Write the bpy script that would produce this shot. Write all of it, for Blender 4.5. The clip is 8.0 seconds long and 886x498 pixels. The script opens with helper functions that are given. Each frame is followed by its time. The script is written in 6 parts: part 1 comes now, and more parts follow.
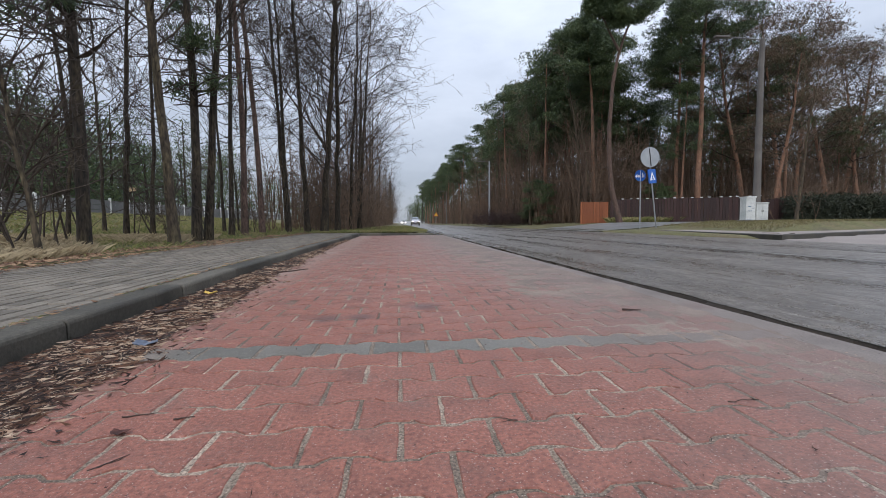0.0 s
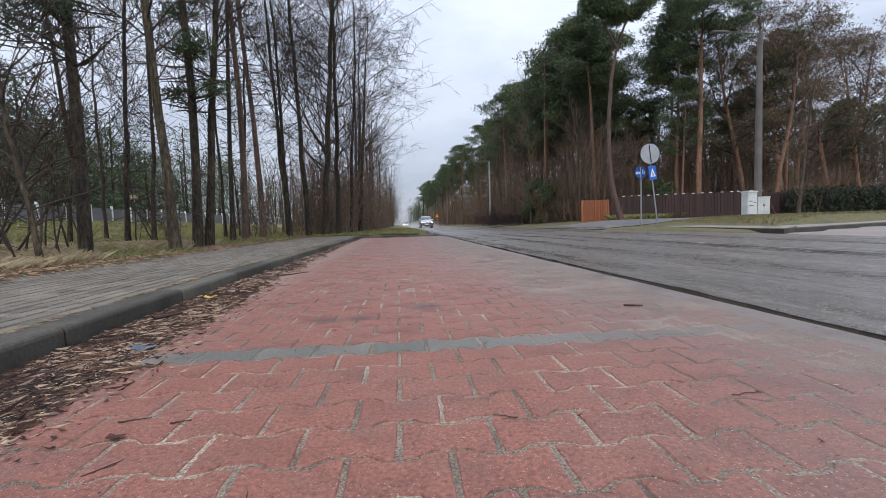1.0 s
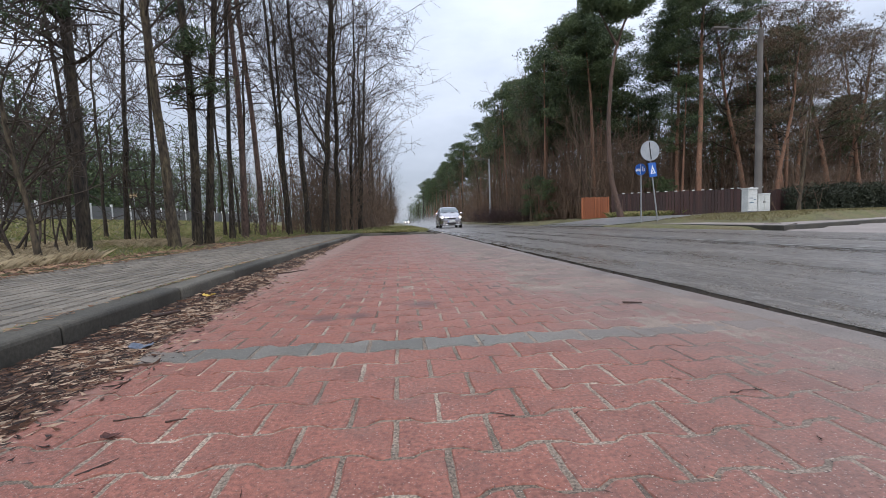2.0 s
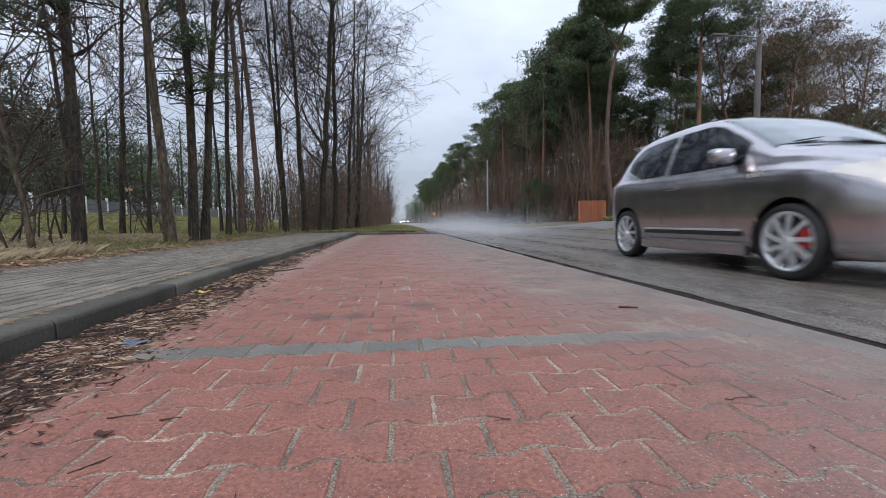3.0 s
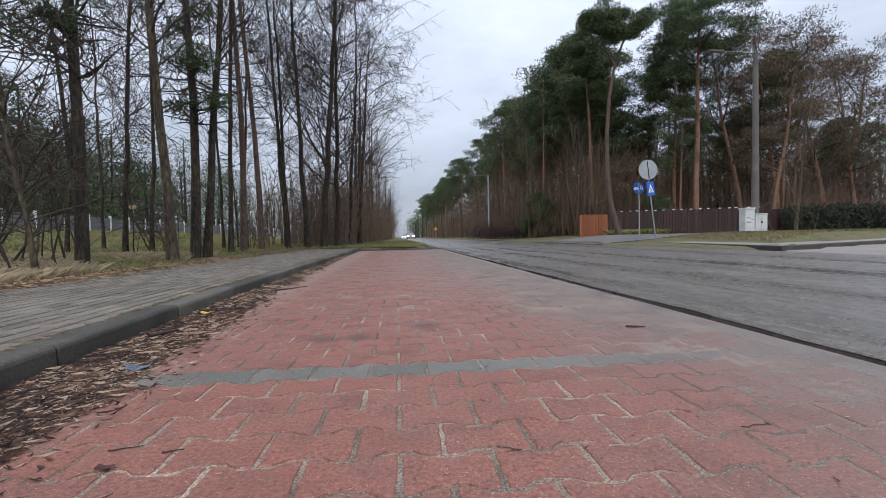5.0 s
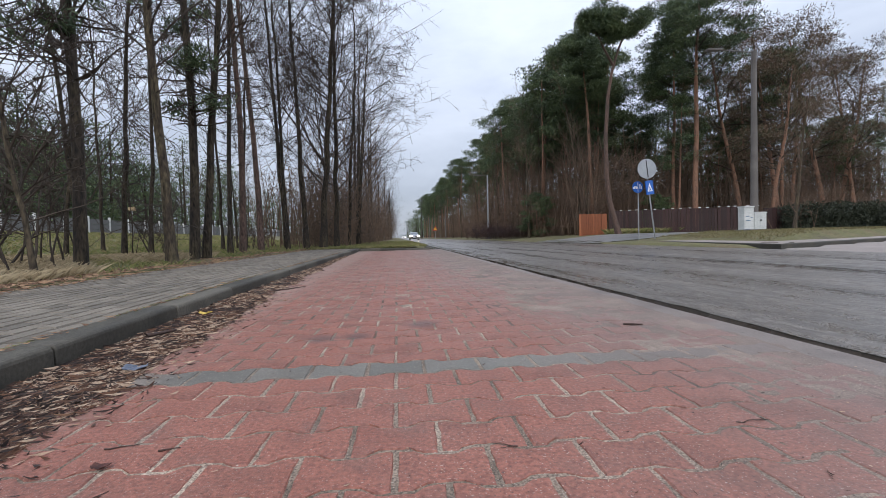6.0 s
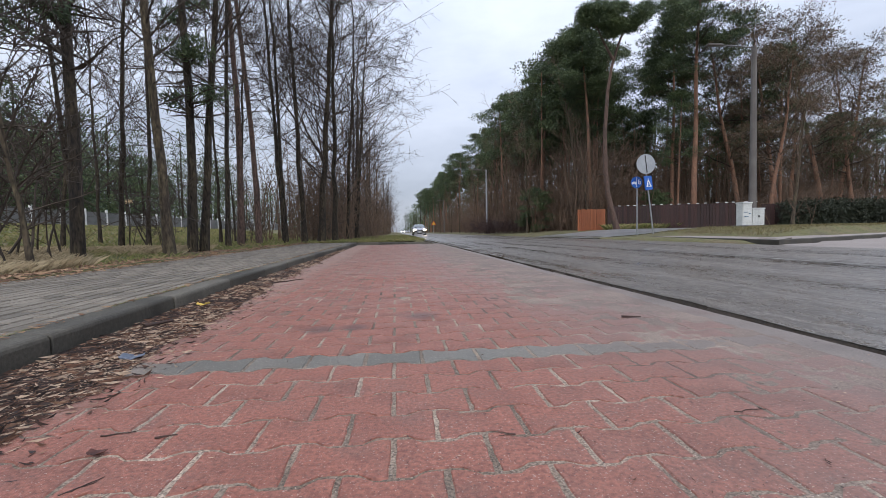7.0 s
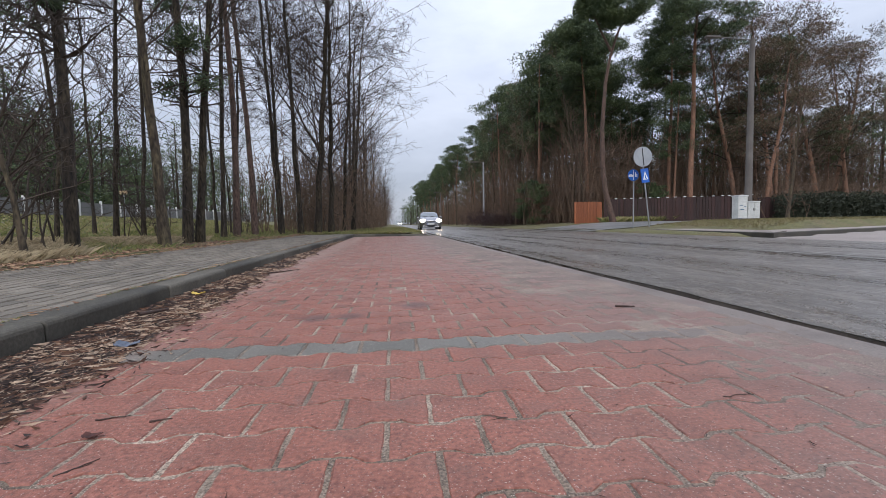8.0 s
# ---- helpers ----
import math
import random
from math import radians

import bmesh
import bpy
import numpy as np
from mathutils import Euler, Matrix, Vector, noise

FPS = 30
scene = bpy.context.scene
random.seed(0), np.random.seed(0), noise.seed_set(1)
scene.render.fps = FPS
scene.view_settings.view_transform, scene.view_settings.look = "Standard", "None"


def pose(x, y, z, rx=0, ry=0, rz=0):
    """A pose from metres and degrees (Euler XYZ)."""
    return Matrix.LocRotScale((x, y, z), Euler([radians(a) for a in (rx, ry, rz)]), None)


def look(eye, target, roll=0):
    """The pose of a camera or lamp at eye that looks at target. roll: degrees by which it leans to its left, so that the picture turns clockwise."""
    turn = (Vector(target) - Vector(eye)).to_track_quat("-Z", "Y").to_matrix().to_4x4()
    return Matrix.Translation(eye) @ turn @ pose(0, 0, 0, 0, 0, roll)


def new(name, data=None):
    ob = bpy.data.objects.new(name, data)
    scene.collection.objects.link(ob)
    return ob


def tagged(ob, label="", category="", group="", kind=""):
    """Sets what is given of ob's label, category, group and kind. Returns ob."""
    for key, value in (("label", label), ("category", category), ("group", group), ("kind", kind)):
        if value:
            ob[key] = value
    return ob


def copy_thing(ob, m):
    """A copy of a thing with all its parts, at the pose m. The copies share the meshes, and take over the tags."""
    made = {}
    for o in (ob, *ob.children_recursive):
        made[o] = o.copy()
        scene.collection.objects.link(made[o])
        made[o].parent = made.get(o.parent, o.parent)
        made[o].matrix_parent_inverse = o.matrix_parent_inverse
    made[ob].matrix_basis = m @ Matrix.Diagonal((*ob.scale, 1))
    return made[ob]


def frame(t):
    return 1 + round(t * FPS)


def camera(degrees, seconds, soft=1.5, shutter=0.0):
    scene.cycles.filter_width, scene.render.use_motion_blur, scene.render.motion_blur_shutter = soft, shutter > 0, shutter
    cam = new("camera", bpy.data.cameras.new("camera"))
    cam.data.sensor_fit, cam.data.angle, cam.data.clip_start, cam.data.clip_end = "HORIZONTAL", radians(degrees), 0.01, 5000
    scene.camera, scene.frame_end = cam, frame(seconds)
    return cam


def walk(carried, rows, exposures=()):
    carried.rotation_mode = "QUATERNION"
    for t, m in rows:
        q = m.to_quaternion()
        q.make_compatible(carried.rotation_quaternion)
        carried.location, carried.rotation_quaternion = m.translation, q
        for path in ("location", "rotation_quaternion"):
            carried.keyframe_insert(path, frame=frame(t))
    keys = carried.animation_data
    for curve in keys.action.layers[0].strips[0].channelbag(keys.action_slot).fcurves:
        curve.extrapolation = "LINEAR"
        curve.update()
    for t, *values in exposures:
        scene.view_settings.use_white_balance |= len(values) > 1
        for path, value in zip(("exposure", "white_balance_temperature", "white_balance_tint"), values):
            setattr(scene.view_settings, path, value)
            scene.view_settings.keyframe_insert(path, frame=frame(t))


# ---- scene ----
cam = camera(92.3, 8.0, soft=0.7, shutter=0.07)
PATH = [
    (0, (0.006, 0.015, 0.476), (0.216, 2.001, 0.352), -0.5),
    (0.5, (0.014, 0.02, 0.462), (0.227, 2.005, 0.344), -1.0),
    (1, (0.021, 0.026, 0.463), (0.223, 2.013, 0.345), -1.7),
    (1.5, (0.031, 0.03, 0.461), (0.227, 2.017, 0.334), -2.1),
    (3, (0.025, 0.033, 0.467), (0.242, 2.017, 0.339), -0.7),
    (3.5, (0.017, 0.035, 0.475), (0.233, 2.02, 0.36), -0.5),
    (4, (0.01, 0.045, 0.486), (0.227, 2.032, 0.405), -0.5),
    (4.5, (0.01, 0.049, 0.495), (0.224, 2.036, 0.434), -0.8),
    (6, (0.023, 0.044, 0.486), (0.236, 2.032, 0.428), -1.4),
    (6.5, (0.028, 0.05, 0.485), (0.244, 2.037, 0.419), -1.4),
    (7, (0.022, 0.051, 0.469), (0.242, 2.037, 0.386), -1.1),
    (7.5, (0.022, 0.051, 0.457), (0.249, 2.035, 0.348), -0.9),
    (8, (0.029, 0.045, 0.454), (0.263, 2.028, 0.335), -0.9),
]
walk(cam, [(t, look(eye, target, roll)) for t, eye, target, roll in PATH],
     exposures=((0, 0.08, 6430, 13), (1.5, 0.23, 6430, 14), (3, 0.13, 6350, 13), (4.5, 0.10, 6400, 13), (6.5, 0.17, 6420, 14), (8, 0.16, 6450, 15)))

# ---- light ----
world = bpy.data.worlds.new("overcast_sky")
scene.world = world
world.use_nodes = True
wn, wl = world.node_tree.nodes, world.node_tree.links
sky = wn.new("ShaderNodeTexSky")
sky.sky_type, sky.sun_disc = "NISHITA", False
sky.sun_elevation, sky.sun_rotation = radians(42), radians(200)
sky_dim = wn.new("ShaderNodeMixRGB")
sky_dim.blend_type, sky_dim.inputs[0].default_value = "MULTIPLY", 1.0
sky_dim.inputs[2].default_value = (0.10, 0.10, 0.10, 1)
wl.new(sky.outputs[0], sky_dim.inputs[1])
wco = wn.new("ShaderNodeTexCoord")
wmap = wn.new("ShaderNodeMapping")
wmap.inputs["Scale"].default_value = (1.0, 1.0, 2.6)
wl.new(wco.outputs["Generated"], wmap.inputs[0])
cloud = wn.new("ShaderNodeTexNoise")
cloud.inputs["Scale"].default_value, cloud.inputs["Detail"].default_value, cloud.inputs["Roughness"].default_value = 2.6, 7, 0.55
wl.new(wmap.outputs[0], cloud.inputs["Vector"])
cramp = wn.new("ShaderNodeValToRGB")
cramp.color_ramp.elements[0].position, cramp.color_ramp.elements[0].color = 0.32, (0.47, 0.535, 0.63, 1)
cramp.color_ramp.elements[1].position, cramp.color_ramp.elements[1].color = 0.68, (0.65, 0.72, 0.82, 1)
wl.new(cloud.outputs["Fac"], cramp.inputs[0])
wmix = wn.new("ShaderNodeMixRGB")
wmix.inputs[0].default_value = 0.88
wl.new(sky_dim.outputs[0], wmix.inputs[1])
wl.new(cramp.outputs[0], wmix.inputs[2])
# an overcast sky is brightest overhead
wsep = wn.new("ShaderNodeSeparateXYZ")
wl.new(wco.outputs["Generated"], wsep.inputs[0])
rise = wn.new("ShaderNodeMapRange")
rise.inputs[1].default_value, rise.inputs[2].default_value = 0.0, 1.0
rise.inputs[3].default_value, rise.inputs[4].default_value = 0.72, 2.45
wl.new(wsep.outputs[2], rise.inputs[0])
wmul = wn.new("ShaderNodeMixRGB")
wmul.blend_type, wmul.inputs[0].default_value = "MULTIPLY", 1.0
wl.new(wmix.outputs[0], wmul.inputs[1])
wl.new(rise.outputs[0], wmul.inputs[2])
wn["Background"].inputs["Strength"].default_value = 1.0
wl.new(wmul.outputs[0], wn["Background"].inputs["Color"])

sun_data = bpy.data.lights.new("sun", "SUN")
sun_data.energy, sun_data.angle, sun_data.color = 1.2, radians(25), (1.0, 0.95, 0.88)
sun = new("sun", sun_data)
sun.matrix_world = look((0, -30, 30), (4, 0, 0))

# ---- materials ----
MATS, RELIEF = {}, {}


def surface(name, colors, scale=5.0, rough=(0.7, 0.9), bump=0.2, bump_scale=60.0, metal=0.0, fine=0.35, fine_scale=80.0,
            space="world", per_piece=0.0, island=0.0, stretch=(1, 1, 1), emit=None, trans=0.0, coat=0.0, extra=None):
    """A node material: a broad ramp of colours, a fine grain, rough patches and relief."""
    m = bpy.data.materials.new(name)
    m.use_nodes = True
    n, l = m.node_tree.nodes, m.node_tree.links
    b = n["Principled BSDF"]
    if space == "world":
        geo = n.new("ShaderNodeNewGeometry")
        co = geo.outputs["Position"]
    else:
        tc = n.new("ShaderNodeTexCoord")
        co = tc.outputs["Object"]
    mp = n.new("ShaderNodeMapping")
    mp.inputs["Scale"].default_value = stretch
    l.new(co, mp.inputs[0])
    co = mp.outputs[0]
    big = n.new("ShaderNodeTexNoise")
    big.inputs["Scale"].default_value, big.inputs["Detail"].default_value = scale, 5
    l.new(co, big.inputs["Vector"])
    fac = big.outputs["Fac"]
    if per_piece or island:
        add = n.new("ShaderNodeMath")
        add.operation = "MULTIPLY_ADD"
        if per_piece:
            src = n.new("ShaderNodeObjectInfo").outputs["Random"]
            add.inputs[1].default_value = per_piece
        else:
            src = n.new("ShaderNodeNewGeometry").outputs["Random Per Island"]
            add.inputs[1].default_value = island
        l.new(src, add.inputs[0])
        sub = n.new("ShaderNodeMath")
        sub.operation = "SUBTRACT"
        sub.inputs[1].default_value = (per_piece or island) / 2
        l.new(fac, sub.inputs[0])
        l.new(sub.outputs[0], add.inputs[2])
        fac = add.outputs[0]
    ramp = n.new("ShaderNodeValToRGB")
    el = ramp.color_ramp.elements
    lo, hi = 0.3, 0.7
    for i, c in enumerate(colors):
        p = lo + (hi - lo) * i / max(1, len(colors) - 1)
        if i < 2:
            el[i].position, el[i].color = p, (*c, 1)
        else:
            el.new(p).color = (*c, 1)
    if len(colors) == 1:
        el[1].position, el[1].color = 0.7, (*colors[0], 1)
    l.new(fac, ramp.inputs[0])
    grain = n.new("ShaderNodeTexNoise")
    grain.inputs["Scale"].default_value, grain.inputs["Detail"].default_value = fine_scale, 4
    l.new(co, grain.inputs["Vector"])
    gr = n.new("ShaderNodeMapRange")
    gr.inputs[1].default_value, gr.inputs[2].default_value = 0.3, 0.7
    gr.inputs[3].default_value, gr.inputs[4].default_value = 1 - fine, 1 + fine
    l.new(grain.outputs["Fac"], gr.inputs[0])
    mul = n.new("ShaderNodeMixRGB")
    mul.blend_type, mul.inputs[0].default_value = "MULTIPLY", 1.0
    l.new(ramp.outputs[0], mul.inputs[1])
    l.new(gr.outputs[0], mul.inputs[2])
    col = mul.outputs[0]
    rr = n.new("ShaderNodeMapRange")
    rr.inputs[1].default_value, rr.inputs[2].default_value = 0.35, 0.65
    rr.inputs[3].default_value, rr.inputs[4].default_value = rough
    l.new(big.outputs["Fac"], rr.inputs[0])
    rou = rr.outputs[0]
    if extra:
        col, rou = extra(n, l, co, col, rou)
    l.new(col, b.inputs["Base Color"])
    l.new(rou, b.inputs["Roughness"])
    b.inputs["Metallic"].default_value = metal
    b.inputs["Coat Weight"].default_value = coat
    b.inputs["Coat Roughness"].default_value = 0.45 if name == "asphalt" else 0.03
    b.inputs["Transmission Weight"].default_value = trans
    if emit:
        b.inputs["Emission Color"].default_value = (*emit[0], 1)
        b.inputs["Emission Strength"].default_value = emit[1]
    if bump:
        bn = n.new("ShaderNodeTexNoise")
        bn.inputs["Scale"].default_value, bn.inputs["Detail"].default_value = bump_scale, 6
        l.new(co, bn.inputs["Vector"])
        bp = n.new("ShaderNodeBump")
        bp.inputs["Strength"].default_value, bp.inputs["Distance"].default_value = bump, 0.6 / bump_scale
        if name in RELIEF:
            l.new(RELIEF[name], bp.inputs["Strength"])
        l.new(bn.outputs["Fac"], bp.inputs["Height"])
        l.new(bp.outputs[0], b.inputs["Normal"])
    MATS[name] = m
    return m


def noise_mask(n, l, co, scale, low, high, detail=5):
    t = n.new("ShaderNodeTexNoise")
    t.inputs["Scale"].default_value, t.inputs["Detail"].default_value = scale, detail
    l.new(co, t.inputs["Vector"])
    r = n.new("ShaderNodeMapRange")
    r.inputs[1].default_value, r.inputs[2].default_value = low, high
    l.new(t.outputs["Fac"], r.inputs[0])
    return r.outputs[0]


def mixed(n, l, fac, a, b):
    m = n.new("ShaderNodeMixRGB")
    l.new(fac, m.inputs[0])
    for s, v in ((1, a), (2, b)):
        if isinstance(v, tuple):
            m.inputs[s].default_value = (*v, 1)
        elif isinstance(v, float):
            m.inputs[s].default_value = (v, v, v, 1)
        else:
            l.new(v, m.inputs[s])
    return m.outputs[0]


def math_node(n, l, op, a, b, clamp=False):
    m = n.new("ShaderNodeMath")
    m.operation, m.use_clamp = op, clamp
    for s, v in ((0, a), (1, b)):
        if isinstance(v, (int, float)):
            m.inputs[s].default_value = v
        else:
            l.new(v, m.inputs[s])
    return m.outputs[0]


def dirt_towards_road(n, l, co, col, rou):
    """Grey grit carried off the carriageway, a greyer tone further along, pale grains and dark oil spots on the parking
    bay.
    """
    sep = n.new("ShaderNodeSeparateXYZ")
    l.new(co, sep.inputs[0])
    blot = noise_mask(n, l, co, 1.3, 0.3, 0.7)
    edge = n.new("ShaderNodeMapRange")
    edge.inputs[1].default_value, edge.inputs[2].default_value = 0.3, 1.65
    edge.inputs[3].default_value, edge.inputs[4].default_value = -0.22, 0.62
    l.new(sep.outputs[0], edge.inputs[0])
    # greyer further along the bay, from y 2 to 7
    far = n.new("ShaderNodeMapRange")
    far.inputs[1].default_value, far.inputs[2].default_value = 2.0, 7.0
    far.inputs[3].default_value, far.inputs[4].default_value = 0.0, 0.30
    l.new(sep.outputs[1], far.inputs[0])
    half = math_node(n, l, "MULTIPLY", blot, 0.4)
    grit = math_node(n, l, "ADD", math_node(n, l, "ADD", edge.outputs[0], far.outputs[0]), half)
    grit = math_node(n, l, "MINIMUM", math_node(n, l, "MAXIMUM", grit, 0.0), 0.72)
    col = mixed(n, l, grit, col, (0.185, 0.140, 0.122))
    specks = noise_mask(n, l, co, 210.0, 0.655, 0.69, 2)
    specks = math_node(n, l, "MULTIPLY", specks, 0.65)
    col = mixed(n, l, specks, col, (0.52, 0.46, 0.40))
    pits = noise_mask(n, l, co, 170.0, 0.36, 0.30, 2)
    col = mixed(n, l, math_node(n, l, "MULTIPLY", pits, 0.8), col, (0.07, 0.045, 0.038))
    # pale sand washed out along the leaf litter
    fringe = n.new("ShaderNodeMapRange")
    fringe.inputs[1].default_value, fringe.inputs[2].default_value = -0.80, -1.06
    fringe.inputs[3].default_value, fringe.inputs[4].default_value = 0.0, 0.75
    l.new(sep.outputs[0], fringe.inputs[0])
    sandy = math_node(n, l, "MULTIPLY", fringe.outputs[0], noise_mask(n, l, co, 5.0, 0.36, 0.60, 6))
    col = mixed(n, l, sandy, col, (0.33, 0.245, 0.20))
    smear = noise_mask(n, l, co, 7.0, 0.52, 0.72, 6)
    col = mixed(n, l, math_node(n, l, "MULTIPLY", smear, 0.30), col, (0.12, 0.095, 0.08))
    # three old oil drips
    for sx, sy, r in ((-0.36, 2.17, 0.10), (-0.19, 2.19, 0.09), (0.15, 2.42, 0.13)):
        dist = n.new("ShaderNodeVectorMath")
        dist.operation = "DISTANCE"
        dist.inputs[1].default_value = (sx, sy, 0)
        l.new(co, dist.inputs[0])
        drop = n.new("ShaderNodeMapRange")
        drop.inputs[1].default_value, drop.inputs[2].default_value = r, r * 0.35
        drop.inputs[3].default_value, drop.inputs[4].default_value = 0.0, 0.6
        l.new(dist.outputs["Value"], drop.inputs[0])
        col = mixed(n, l, drop.outputs[0], col, (0.06, 0.045, 0.045))
    return col, rou


def wet_patches(n, l, co, col, rou):
    """Standing water in the wheel tracks, with drier pale strips between them; glints and sheen painted in."""
    st = n.new("ShaderNodeMapping")
    st.inputs["Scale"].default_value = (1.6, 0.05, 1)
    l.new(co, st.inputs[0])
    tracks = noise_mask(n, l, st.outputs[0], 1.0, 0.39, 0.62, 4)
    pat = noise_mask(n, l, co, 1.1, 0.35, 0.65)
    wet = math_node(n, l, "MULTIPLY", tracks, pat)
    wet = math_node(n, l, "ADD", math_node(n, l, "MULTIPLY", tracks, 0.55), math_node(n, l, "MULTIPLY", wet, 0.45))
    col = mixed(n, l, wet, col, mixed(n, l, wet, col, (0.048, 0.039, 0.031)))
    # pale stones, whose wet glints are painted as light colour
    grains = noise_mask(n, l, co, 62.0, 0.55, 0.63, 3)
    col = mixed(n, l, math_node(n, l, "MULTIPLY", grains, 0.7), col, (0.38, 0.35, 0.32))
    sp = noise_mask(n, l, co, 140.0, 0.40, 0.62, 3)
    # broken streaks of wet sheen, painted pale into the colour
    fine_streak = n.new("ShaderNodeMapping")
    fine_streak.inputs["Scale"].default_value = (4.0, 0.35, 1)
    l.new(co, fine_streak.inputs[0])
    sheen_streak = noise_mask(n, l, fine_streak.outputs[0], 1.0, 0.52, 0.68, 7)
    sheen_streak = math_node(n, l, "MULTIPLY", sheen_streak, noise_mask(n, l, co, 26.0, 0.42, 0.60, 4))
    col = mixed(n, l, math_node(n, l, "MULTIPLY", sheen_streak, 0.6), col, (0.30, 0.27, 0.24))
    side = n.new("ShaderNodeSeparateXYZ")
    l.new(co, side.inputs[0])
    brim = n.new("ShaderNodeMapRange")
    brim.inputs[1].default_value, brim.inputs[2].default_value = 2.9, 2.1
    brim.inputs[3].default_value, brim.inputs[4].default_value = 0.0, 0.55
    l.new(side.outputs[0], brim.inputs[0])
    wet = math_node(n, l, "ADD", wet, math_node(n, l, "MULTIPLY", brim.outputs[0], pat), True)
    # a film of water lies smooth over the stones
    film = n.new("ShaderNodeMapRange")
    film.inputs[1].default_value, film.inputs[2].default_value = 0.25, 0.9
    film.inputs[3].default_value, film.inputs[4].default_value = 0.7, 0.22
    l.new(wet, film.inputs[0])
    RELIEF["asphalt"] = film.outputs[0]
    base = mixed(n, l, wet, 0.36, 0.06)
    rough = math_node(n, l, "ADD", base, math_node(n, l, "MULTIPLY", sp, 0.14))
    # worn patches, longer along the road: polished stones beside open, grittier ones
    worn = n.new("ShaderNodeMapping")
    worn.inputs["Scale"].default_value = (1.0, 0.4, 1)
    l.new(co, worn.inputs[0])
    patch = noise_mask(n, l, worn.outputs[0], 17.0, 0.42, 0.60, 6)
    col = mixed(n, l, math_node(n, l, "MULTIPLY", patch, 0.55), col, (0.05, 0.040, 0.031))
    rough = math_node(n, l, "ADD", rough, math_node(n, l, "MULTIPLY", patch, 0.16))
    return col, rough


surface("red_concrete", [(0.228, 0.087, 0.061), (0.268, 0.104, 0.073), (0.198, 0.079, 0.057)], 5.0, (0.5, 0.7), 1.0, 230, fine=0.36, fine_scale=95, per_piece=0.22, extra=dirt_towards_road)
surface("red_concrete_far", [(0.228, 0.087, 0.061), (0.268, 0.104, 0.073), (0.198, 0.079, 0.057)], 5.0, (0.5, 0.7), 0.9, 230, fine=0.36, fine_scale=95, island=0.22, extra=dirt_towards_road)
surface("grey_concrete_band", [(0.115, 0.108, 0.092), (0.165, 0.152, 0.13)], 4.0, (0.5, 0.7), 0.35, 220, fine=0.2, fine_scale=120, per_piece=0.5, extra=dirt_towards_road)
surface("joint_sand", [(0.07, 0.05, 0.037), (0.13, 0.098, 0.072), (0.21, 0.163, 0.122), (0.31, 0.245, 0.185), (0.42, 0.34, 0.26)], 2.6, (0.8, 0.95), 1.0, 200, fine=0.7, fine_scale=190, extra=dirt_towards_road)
surface("edging_concrete", [(0.125, 0.10, 0.087), (0.185, 0.155, 0.135), (0.165, 0.12, 0.105)], 2.5, (0.55, 0.75), 0.5, 150, fine=0.25, fine_scale=140)
surface("grey_paver", [(0.115, 0.098, 0.076), (0.20, 0.172, 0.135)], 1.2, (0.6, 0.8), 0.35, 180, fine=0.22, fine_scale=90, per_piece=0.45)
surface("grey_paver_far", [(0.115, 0.098, 0.076), (0.20, 0.172, 0.135)], 1.2, (0.6, 0.8), 0.3, 180, fine=0.22, fine_scale=90, island=0.45)
surface("walk_joint", [(0.016, 0.014, 0.01), (0.04, 0.034, 0.022)], 2.5, (0.9, 1.0), 0.6, 90, fine=0.4)
surface("kerb_concrete", [(0.034, 0.031, 0.024), (0.068, 0.061, 0.047), (0.12, 0.107, 0.084)], 2.2, (0.6, 0.85), 0.45, 150, fine=0.28, fine_scale=70, per_piece=0.3)
surface("asphalt", [(0.098, 0.080, 0.064), (0.165, 0.138, 0.112)], 1.1, (0.4, 0.6), 0.5, 60, fine=0.6, fine_scale=70, coat=0.3, extra=wet_patches)
surface("side_asphalt", [(0.16, 0.16, 0.16), (0.22, 0.215, 0.21)], 0.5, (0.3, 0.5), 0.4, 100, fine=0.25, fine_scale=120)
surface("gutter_water", [(0.035, 0.027, 0.02), (0.085, 0.067, 0.05)], 3.0, (0.04, 0.35), 0.12, 40, fine=0.3)
surface("pale_pavement", [(0.21, 0.175, 0.155), (0.29, 0.25, 0.225)], 0.8, (0.6, 0.8), 0.3, 60, fine=0.2)
surface("white_marking", [(0.13, 0.115, 0.10), (0.18, 0.165, 0.15), (0.34, 0.33, 0.31)], 3.0, (0.4, 0.6), 0.3, 80, fine=0.3)
surface("turf_soil", [(0.085, 0.07, 0.038), (0.115, 0.11, 0.042), (0.14, 0.105, 0.062)], 0.6, (0.9, 1.0), 0.8, 12, fine=0.4, fine_scale=18)
surface("grass_blades", [(0.11, 0.13, 0.035), (0.19, 0.20, 0.06), (0.28, 0.23, 0.11)], 1.2, (0.7, 0.9), 0, island=0.6, fine=0.2)
surface("corner_grass", [(0.12, 0.095, 0.045), (0.15, 0.145, 0.05), (0.22, 0.18, 0.09)], 1.2, (0.7, 0.9), 0, island=0.6, fine=0.2)
surface("dry_grass", [(0.30, 0.24, 0.14), (0.46, 0.37, 0.23), (0.25, 0.19, 0.11)], 1.2, (0.7, 0.9), 0, island=0.6, fine=0.2)
surface("leaf_litter", [(0.018, 0.008, 0.005), (0.038, 0.017, 0.010), (0.062, 0.028, 0.016), (0.09, 0.041, 0.023), (0.125, 0.06, 0.034), (0.19, 0.105, 0.062), (0.42, 0.31, 0.22)], 3.0, (0.6, 0.85), 0, island=0.62, fine=0.3, fine_scale=60)
